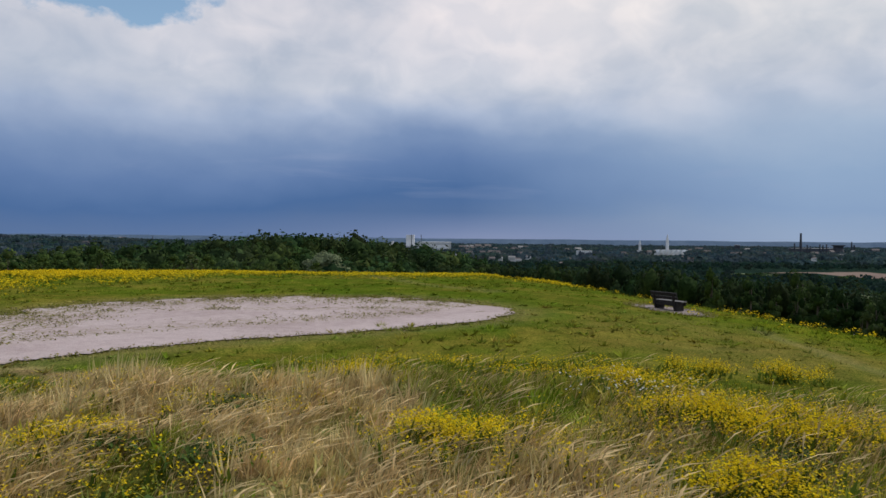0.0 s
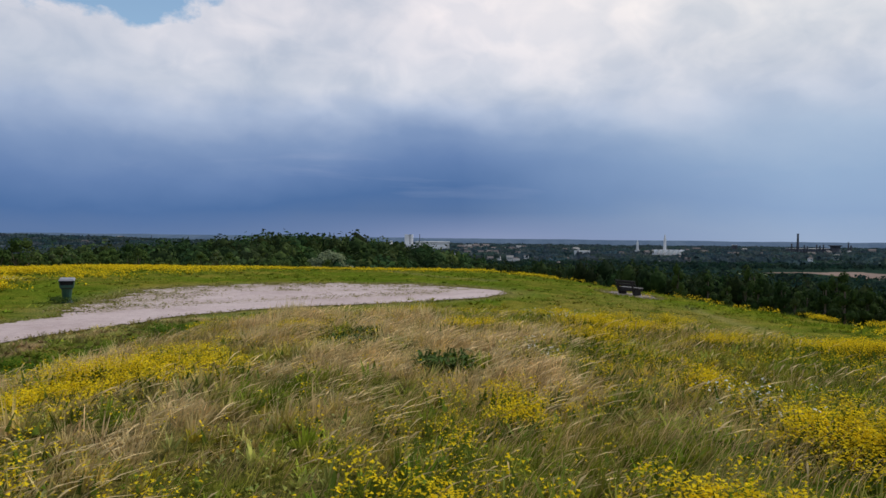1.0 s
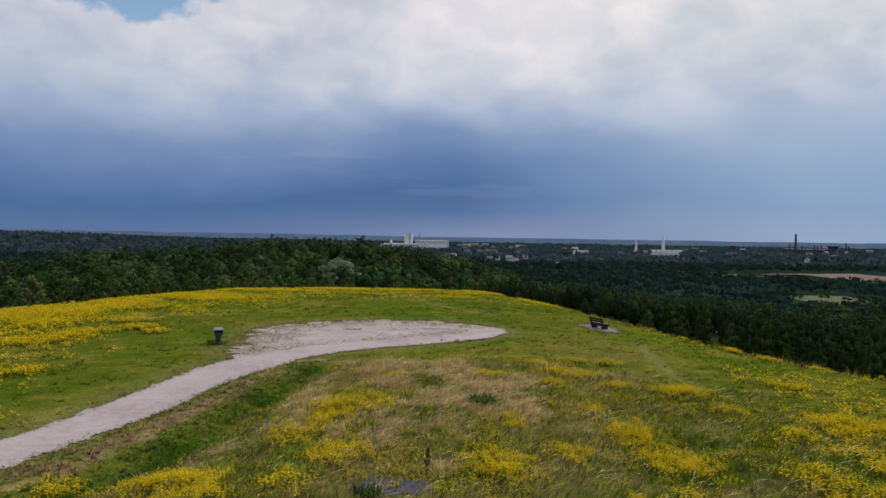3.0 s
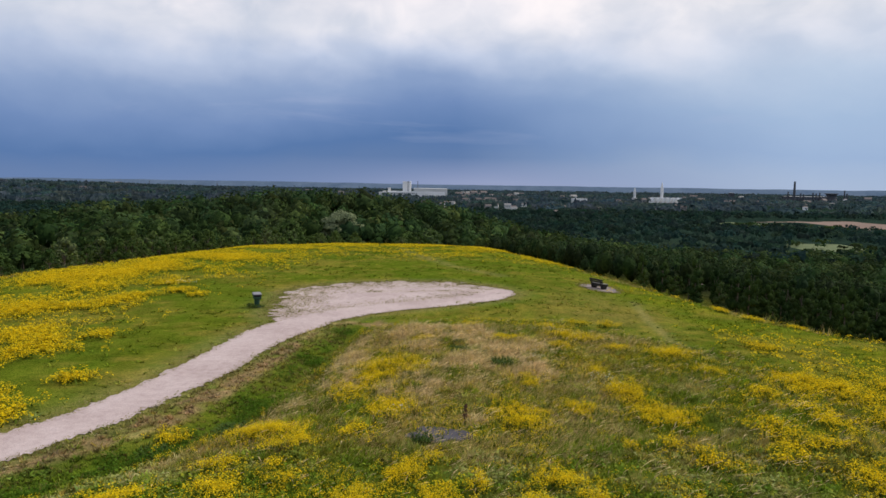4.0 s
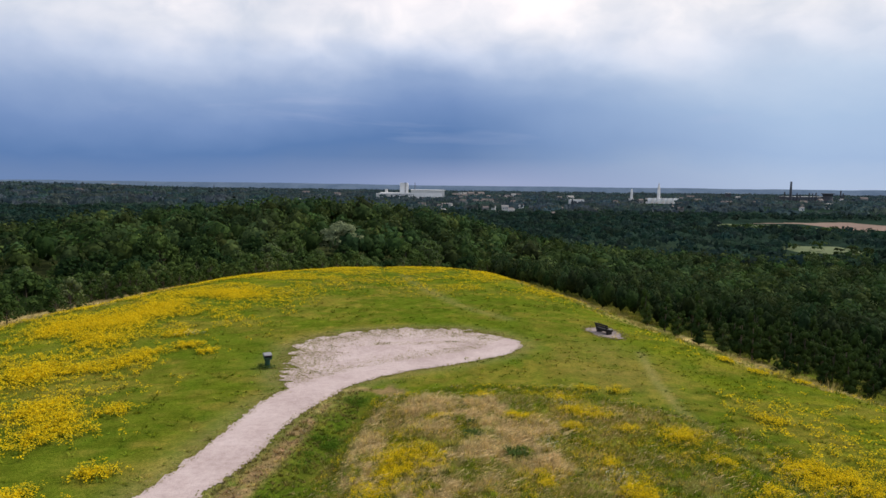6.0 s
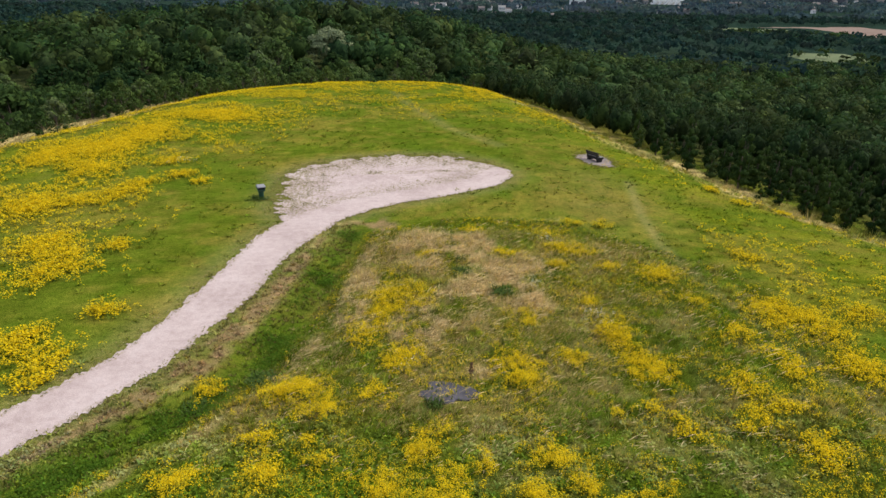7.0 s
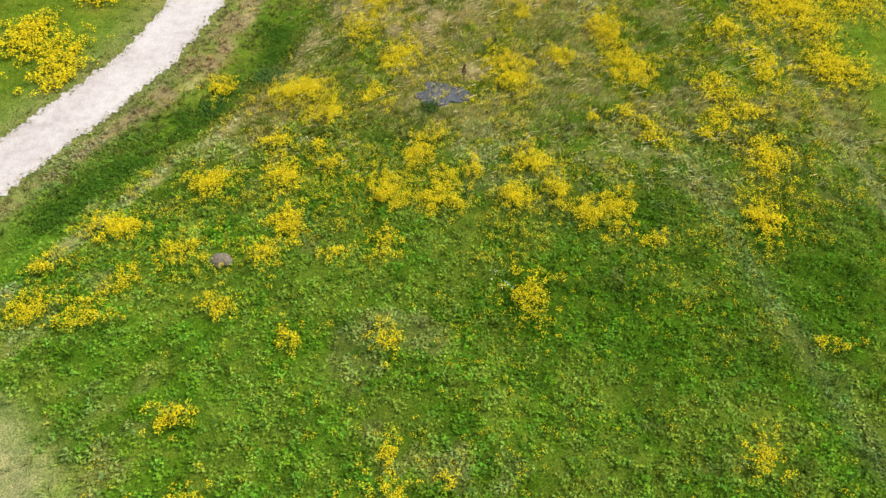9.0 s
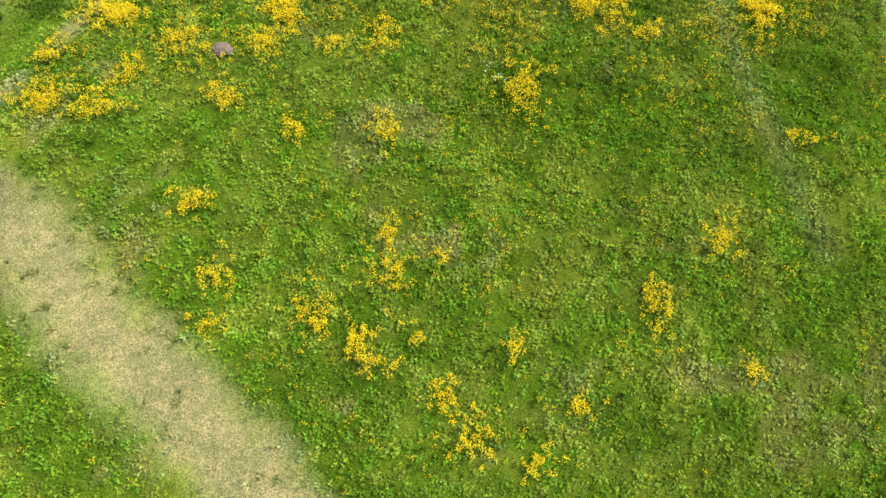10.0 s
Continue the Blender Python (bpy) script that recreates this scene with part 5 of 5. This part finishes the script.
side_at = poisson((-160, 170, -170, 150), 9, lambda x, y: (rimd(x, y) > 14) & (rimd(x, y) < 90) & ~ahead(x, y, 0.72), 9000, 12)
woods("slope_woods", side_at, 9, 4.5, 40, 0.9, M_WOODS, "woods on the back slopes of the hill")


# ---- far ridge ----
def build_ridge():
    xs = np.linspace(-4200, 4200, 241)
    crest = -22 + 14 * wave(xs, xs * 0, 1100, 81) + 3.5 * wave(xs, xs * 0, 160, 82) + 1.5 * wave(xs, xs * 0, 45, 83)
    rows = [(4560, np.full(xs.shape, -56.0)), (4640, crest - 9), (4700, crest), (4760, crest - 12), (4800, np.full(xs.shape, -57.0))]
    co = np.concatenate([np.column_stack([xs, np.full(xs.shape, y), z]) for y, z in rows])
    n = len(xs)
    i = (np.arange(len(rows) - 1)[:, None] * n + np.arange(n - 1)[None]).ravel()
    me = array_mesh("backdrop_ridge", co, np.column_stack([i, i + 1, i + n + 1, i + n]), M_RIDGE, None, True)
    tagged(new("backdrop_ridge", me), "low wooded ridge coloured with blue haze along the horizon", "ridge", kind="structure")


build_ridge()

for x, y in ((-108, 392), (-104.5, 393)):
    tree("poplar", 16, 1.8, 95 + int(-x), 420, 0.7, M_LEAF, "tall dark columnar poplar above the wood", "tree", "pair of poplars", True, x, y, 1.0)


# ---- things on the hilltop ----
def litter_bin(x, y):
    root = tagged(empty("litter_bin", x, y, h1(x, y), 24), "green metal litter bin with a grey hood beside the path", "bin")
    bm = bmesh.new()
    cone(bm, (0, 0, 0.10), (0, 0, 0.60), 0.15, 0.19, 12)
    bmesh.ops.bevel(bm, geom=list(bm.edges), offset=0.008, segments=1, affect="EDGES")
    part("body", bm, M_BINGREEN, root)
    part("foot", cone(bmesh.new(), (0, 0, -0.03), (0, 0, 0.12), 0.25, 0.16, 12), M_BINGREEN, root)
    part("collar", cone(bmesh.new(), (0, 0, 0.58), (0, 0, 0.62), 0.215, 0.235, 12), M_STEEL, root)
    for sx in (-1, 1):
        lean = Matrix.Rotation(radians(7 * sx), 4, "Y")
        part("side_plate", box(bmesh.new(), sx * 0.235, 0, 0.77, 0.025, 0.44, 0.32, 0.004, lean), M_BINGREEN, root)
    part("back_plate", box(bmesh.new(), 0, 0.22, 0.77, 0.46, 0.025, 0.32, 0.004), M_BINGREEN, root)
    part("front_lip", box(bmesh.new(), 0, -0.22, 0.67, 0.46, 0.025, 0.12, 0.004), M_BINGREEN, root)
    # solid black block stands in for the shade inside the hood
    part("opening", box(bmesh.new(), 0, 0.0, 0.77, 0.42, 0.38, 0.28, 0.01), M_BLACK, root, "dark opening under the hood")
    bm = bmesh.new()
    bmesh.ops.create_cone(bm, cap_ends=True, segments=4, radius1=0.40, radius2=0.33, depth=0.07,
                          matrix=Matrix.Translation((0, 0, 0.965)) @ Matrix.Rotation(radians(6), 4, "X") @ Matrix.Rotation(radians(45), 4, "Z"))
    bmesh.ops.bevel(bm, geom=list(bm.edges), offset=0.012, segments=2, affect="EDGES")
    part("hood", bm, M_BINGREY, root, "grey sheet-metal hood")
    root.scale = (0.92, 0.92, 0.86)
    return root


litter_bin(-13.3, 18.35)


def bench(x, y, turn):
    """Length along the local x, sitting side towards the local y."""
    root = tagged(empty("park_bench", x, y, h1(x, y) + 0.03, turn), "dark weathered wooden park bench with a backrest on a gravel pad", "bench")
    for i in range(3):
        part("seat_plank", box(bmesh.new(), 0, -0.12 + i * 0.17, 0.45 + 0.004 * i, 1.7, 0.155, 0.07, 0.008), M_SEAT if i else M_WOOD, root, "grey seat plank with sun glare in its colour" if i else "")
    tilt = Matrix.Rotation(radians(14), 4, "X")
    for z, y in ((0.66, -0.27), (0.86, -0.32)):
        part("back_plank", box(bmesh.new(), 0, y, z, 1.7, 0.06, 0.16, 0.008, tilt), M_WOOD, root)
    for y in (-0.20, 0.28):
        part("apron", box(bmesh.new(), 0, y, 0.33, 1.6, 0.06, 0.18, 0.006), M_WOOD, root)
    for sx in (-0.62, 0.62):
        part("side_support", box(bmesh.new(), sx, 0.04, 0.19, 0.16, 0.46, 0.42, 0.012), M_WOOD, root)
        part("back_post", box(bmesh.new(), sx, -0.27, 0.46, 0.10, 0.07, 0.93, 0.01, Matrix.Rotation(radians(10), 4, "X")), M_WOOD, root)
    return root


bench(9.95, 31.6, -60).scale = (0.85, 1, 0.82)


def slab():
    """A worn flat patch of asphalt with a broken outline and a few turf-filled bites."""
    bm = bmesh.new()
    k = 40
    r = random.Random(4)
    cx, cy = -2.4, -3.52
    bite = [r.uniform(0.0, 1.0) for _ in range(k)]
    ring = []
    for i in range(k):
        a = 2 * math.pi * i / k
        f = 0.98 + 0.10 * math.cos(3 * a + 0.6) + 0.05 * math.cos(5 * a + 2.0) - (0.16 if bite[i] > 0.8 else 0.05 * bite[i])
        ring.append((cx + 1.0 * f * math.cos(a), cy + 0.66 * f * math.sin(a)))
    rows = []
    for q, lift in ((1.03, -0.05), (1.0, 0.04), (0.9, 0.058), (0.55, 0.066)):
        rows.append([bm.verts.new((cx + (px - cx) * q, cy + (py - cy) * q, h1(cx + (px - cx) * q, cy + (py - cy) * q) + lift + r.uniform(-0.006, 0.006))) for px, py in ring])
    mid = bm.verts.new((cx, cy, h1(cx, cy) + 0.07))
    for a, b in zip(rows[:-1], rows[1:]):
        for i in range(k):
            bm.faces.new((a[i], a[(i + 1) % k], b[(i + 1) % k], b[i]))
    for i in range(k):
        bm.faces.new((rows[-1][i], rows[-1][(i + 1) % k], mid))
    tagged(part("worn_slab", bm, M_SLAB), "dark grey worn patch of old asphalt in the grass", "slab")


slab()


def herb(name, x, y, n, size, tall, mat, label, seed):
    """A low leafy plant: many lance-shaped leaves from one root."""
    r = random.Random(seed)
    bm = bmesh.new()
    for i in range(n):
        a, l = r.uniform(0, 6.283), size * r.uniform(0.6, 1.2)
        up = tall * r.uniform(0.3, 1.0)
        d, w = Vector((math.cos(a), math.sin(a), 0)), Vector((-math.sin(a), math.cos(a), 0)) * l * 0.11
        o = Vector((r.uniform(-1, 1) * size * 1.7, r.uniform(-1, 1) * size * 1.7, r.uniform(0, tall * 0.5)))
        p = [o, o + d * l * 0.5 + w + Vector((0, 0, up)), o + d * l + Vector((0, 0, up * 0.8)), o + d * l * 0.5 - w + Vector((0, 0, up))]
        bm.faces.new([bm.verts.new(q) for q in p])
    ob = part(name, bm, mat)
    ob.location = (x, y, h1(x, y))
    return tagged(ob, label, "herb", "leafy herbs")


def dock(x, y, tall, seed):
    r = random.Random(seed)
    root = tagged(empty("dock_plant", x, y, h1(x, y)), "dark brown dry dock stalk with seed clusters", "herb")
    part("stem", cone(bmesh.new(), (0, 0, 0), (0.03, 0.02, tall), 0.012, 0.006, 6), M_DOCK, root)
    bm = bmesh.new()
    for i in range(70):
        q = r.uniform(0.35, 1.0)
        rad = 0.07 * (1.1 - q) + 0.015
        a = r.uniform(0, 6.283)
        c = Vector((0.03 * q + rad * math.cos(a), 0.02 * q + rad * math.sin(a), tall * q))
        bmesh.ops.create_icosphere(bm, subdivisions=1, radius=r.uniform(0.012, 0.028), matrix=Matrix.Translation(c))
    part("seed_cluster", bm, M_DOCK, root)
    return root


for i, (x, y) in enumerate(((-13.55, 18.2), (-13.05, 18.2), (-13.65, 18.5), (-13.3, 18.05))):
    herb("leafy_herb", x, y, 90, 0.14, 0.17, M_HERB, "tuft of dark herbs round the foot of the bin", 60 + i)
dock(-1.65, -2.65, 0.62, 1)
for i, (x, y) in enumerate(((-1.5, 7.6), (-2.6, 8.3), (-1.9, 9.6), (2.1, 7.4), (3.5, 8.0))):
    herb("leafy_herb", x, y, 130, 0.18, 0.12, M_HERB, "dark green leafy herb among the hay", 80 + i)
for i, (x, y) in enumerate(((-2.85, -4.45), (-1.6, 6.0), (0.0, 3.9), (-8.6, -2.2), (-10.4, -3.6), (1.9, 4.2), (-2.3, -3.0))):
    herb("leafy_herb", x, y, (210, 240, 220, 200, 160, 140, 14)[i], (0.15, 0.22, 0.22, 0.26, 0.22, 0.16, 0.08)[i], (0.26, 0.2, 0.2, 0.18, 0.16, 0.14, 0.08)[i],
         M_HERB, "dark green leafy herb among the grass", 30 + i)


def molehill(x, y, r):
    """A low heap of crumbly soil."""
    g = random.Random(17)
    bm = bmesh.new()
    rows = []
    for q, lift in ((1.0, -0.03), (0.75, 0.05), (0.4, 0.11)):
        rows.append([bm.verts.new((q * r * g.uniform(0.8, 1.15) * math.cos(a * math.pi / 8), q * r * 0.75 * g.uniform(0.8, 1.15) * math.sin(a * math.pi / 8),
                                   lift + g.uniform(-0.02, 0.02))) for a in range(16)])
    tip = bm.verts.new((0, 0, 0.12))
    for a, b in zip(rows[:-1], rows[1:]):
        for i in range(16):
            bm.faces.new((a[i], a[(i + 1) % 16], b[(i + 1) % 16], b[i]))
    for i in range(16):
        bm.faces.new((rows[-1][i], rows[-1][(i + 1) % 16], tip))
    ob = part("molehill", bm, M_EARTH)
    ob.location = (x, y, h1(x, y) + 0.04)
    return tagged(ob, "low heap of dry pinkish-brown soil in the meadow", "molehill")


molehill(-8.55, -11.05, 0.33)


# ---- far buildings ----
def windows(root, n, x0, x1, y, z, w, h):
    for i in range(n):
        part("window", box(bmesh.new(), x0 + (x1 - x0) * (i + 0.5) / n, y, z, w, 0.8, h), M_GLASSY, root)


def block(name, x, y, w, d, h, mat, label, category, rows=0, cols=0, base=None, roof=True):
    z = h1(x, y) - 1 if base is None else base
    root = tagged(empty(name, x, y, z), label, category)
    wall = part("wall", box(bmesh.new(), 0, 0, h / 2, w, d, h, 0.3), mat, root)
    if roof:
        part("roof", box(bmesh.new(), 0, 0, h + 0.6, w * 1.02, d * 1.02, 1.2, 0.2), M_PALE, root)
    for r in range(rows):
        windows(wall, cols, -w * 0.46, w * 0.46, -d / 2 - 0.2, h * (r + 0.6) / rows, w * 0.6 / cols, h * 0.4 / rows)
    return root


def stack(x, y, top, r1, r2, mat, label, name="chimney", base=-57.0):
    root = tagged(empty(name, x, y, base), label, "chimney")
    part("shaft", cone(bmesh.new(), (0, 0, 0), (0, 0, top - base), r1, r2, 16), mat, root)
    part("rim", cone(bmesh.new(), (0, 0, top - base - 4), (0, 0, top - base + 0.5), r2 * 1.15, r2 * 1.15, 16), mat, root)
    return root


# the white works straight ahead
works = block("factory", -110, 2600, 230, 90, 27, M_WHITE, "long white factory with a tall tower block above the woods", "factory", 0, 0, -57, False)
part("tower", box(bmesh.new(), -27, -5, 32, 30, 30, 64, 0.4), M_WHITE, works, "windowless white tower")
part("hall", box(bmesh.new(), 62, 6, 18.5, 124, 92, 37, 0.4), M_PALE, works, "pale high hall")
part("hall_roof", box(bmesh.new(), 62, 6, 38, 127, 95, 2, 0.4), M_WHITE, works)
part("annexe", box(bmesh.new(), -100, -30, 12, 56, 40, 24, 0.4), M_PALE, works)
part("silo", cone(bmesh.new(), (-92, -20, 0), (-92, -20, 40), 5, 5, 12), M_PALE, works)
part("loading_bay", box(bmesh.new(), 78, -52, 5, 90, 24, 10, 0.3), M_DULL, works, "dark loading bay before the hall")
for i in range(14):
    part("window", box(bmesh.new(), -84 + i * 7.2, -45.3, 20, 4.6, 0.8, 2.4), M_GLASSY, works)
# two pale towers and their saw-tooth sheds
for x, top, w in ((690, -3.5, 5.5), (788, 18.4, 6.5)):
    root = tagged(empty("pale_tower", x, 2500, -57), "slender pale tower tapering to a point", "tower")
    part("shaft", cone(bmesh.new(), (0, 0, 0), (0, 0, (top + 57) * 0.8), w, w * 0.7, 8), M_WHITE, root)
    part("spire", cone(bmesh.new(), (0, 0, (top + 57) * 0.8), (0, 0, top + 57), w * 0.62, 1.2, 8), M_WHITE, root)
    part("plinth", box(bmesh.new(), 0, 0, 9, w * 3, w * 3, 18, 0.3), M_PALE, root)
sheds = tagged(empty("sawtooth_sheds", 786, 2460, -57), "white saw-tooth roofed sheds in a row", "shed")
for i in range(6):
    bm = bmesh.new()
    q = [(-9.5, 0), (-1.5, 0), (10.5, 21), (3.5, 21)]
    lo = [bm.verts.new((-45 + i * 18 + px, -20, pz)) for px, pz in q]
    hi = [bm.verts.new((-45 + i * 18 + px, 20, pz)) for px, pz in q]
    bm.faces.new(lo)
    bm.faces.new(hi[::-1])
    for k in range(4):
        bm.faces.new((lo[k], hi[k], hi[(k + 1) % 4], lo[(k + 1) % 4]))
    bmesh.ops.recalc_face_normals(bm, faces=bm.faces)
    part("shed_bay", bm, M_WHITE, sheds)
    part("glazing", box(bmesh.new(), -45 + i * 18 + 6, 24, 7.5, 17, 5, 15, 0.2), M_GLASSY, sheds)
block("warehouse", 393, 2000, 40, 30, 22, M_WHITE, "plain white warehouse box among trees", "warehouse", 1, 4, -57)
# the dark works on the horizon
stack(1618, 3200, 33.7, 6.5, 4.0, M_DARKIND, "tall dark brick chimney on the skyline")
for x, top in ((1590, -13), (1648, -20), (1662, -24), (1705, -17), (1720, -20), (1736, -16), (1850, -4), (1862, -18)):
    stack(x, 3200, top, 4.0, 2.8, M_DARKIND, "short dark works chimney")
tower = tagged(empty("cooling_tower", 1790, 3200, -57), "squat dark cooling tower with a flared top", "tower")
bm = bmesh.new()
prof = [(0, 27), (14, 22), (26, 20), (34, 22), (34.5, 28), (39, 29)]
rings = [[bm.verts.new((r * math.cos(a * math.pi / 12), r * math.sin(a * math.pi / 12), z)) for a in range(24)] for z, r in prof]
for a, b in zip(rings[:-1], rings[1:]):
    for i in range(24):
        bm.faces.new((a[i], a[(i + 1) % 24], b[(i + 1) % 24], b[i]))
bm.faces.new(rings[-1])
part("shell", bm, M_DARKIND, tower)
block("silo_block", 1328, 3200, 20, 20, 34, M_DARKIND, "dark block-shaped silo on the skyline", "silo", 0, 0, -57)
block("works_hall", 1690, 3230, 190, 60, 22, M_DARKIND, "long dark works hall under the chimneys", "factory", 1, 12, -57)
for x in (-132, -96):
    stack(x, 2580, 8, 1.6, 1.0, M_DARKIND, "thin dark mast beside the white factory", "mast")
tank = tagged(empty("gas_tank", 2150, 3000, -57), "white round gas tank among trees", "tank")
bm = bmesh.new()
bmesh.ops.create_uvsphere(bm, u_segments=20, v_segments=12, radius=13, matrix=Matrix.Translation((0, 0, 15)))
part("sphere", bm, M_WHITE, tank, smooth=True)
for i in range(6):
    part("leg", cone(bmesh.new(), (9 * math.cos(i), 9 * math.sin(i), 0), (10 * math.cos(i), 10 * math.sin(i), 14), 0.8, 0.8, 6), M_PALE, tank)


def house(x, y, w, d, h, turn, mat, label):
    root = tagged(empty("house", x, y, h1(x, y) - 0.5, turn), label, "house", "houses on the plain")
    wall = part("wall", box(bmesh.new(), 0, 0, h / 2, w, d, h), mat, root)
    bm = bmesh.new()
    q = [(-d * 0.56, h), (d * 0.56, h), (0, h + d * 0.4)]
    lo = [bm.verts.new((-w * 0.53, py, pz)) for py, pz in q]
    hi = [bm.verts.new((w * 0.53, py, pz)) for py, pz in q]
    bm.faces.new(lo[::-1])
    bm.faces.new(hi)
    for k in range(3):
        bm.faces.new((lo[k], lo[(k + 1) % 3], hi[(k + 1) % 3], hi[k]))
    part("roof", bm, M_DULL if mat is M_PALE else M_ROOFTILE, root)
    windows(wall, 3, -w * 0.4, w * 0.4, -d / 2 - 0.2, h * 0.6, w * 0.12, h * 0.22)


hr = random.Random(12)
for i in range(92):
    y = hr.uniform(1350, 3300)
    if i < 46:
        x = hr.gauss(0.06, 0.05) * y
    elif i < 82:
        x = hr.uniform(0.02, 0.62) * y
    else:
        x = hr.uniform(-0.6, 0.0) * y
    if inside(np.array([x]), np.array([y]), FIELD)[0] > -40:
        continue
    k = y / 1500
    w = hr.uniform(7, 16) * k
    house(x, y, w, w * 0.6, hr.uniform(8, 11) * (0.6 + 0.4 * k), hr.uniform(-40, 40), hr.choice((M_PALE, M_WHITE, M_DULL, M_DULL)),
          "pale rendered building among trees on the plain")


root = block("brick_tower", -122, 392, 12, 12, 15.5, M_BRICK, "reddish brick tower block rising out of the woods", "building", 3, 3, h1(-122, 392), False)
part("roof", box(bmesh.new(), 0, 0, 15.9, 12.6, 12.6, 0.8, 0.1), M_DARKIND, root)
for x, y, top in ((-1270, 3000, -8), (-1010, 3100, -12)):
    stack(x, y, top, 4.0, 1.0, M_DARKIND, "thin dark church spire far off on the plain", "spire")
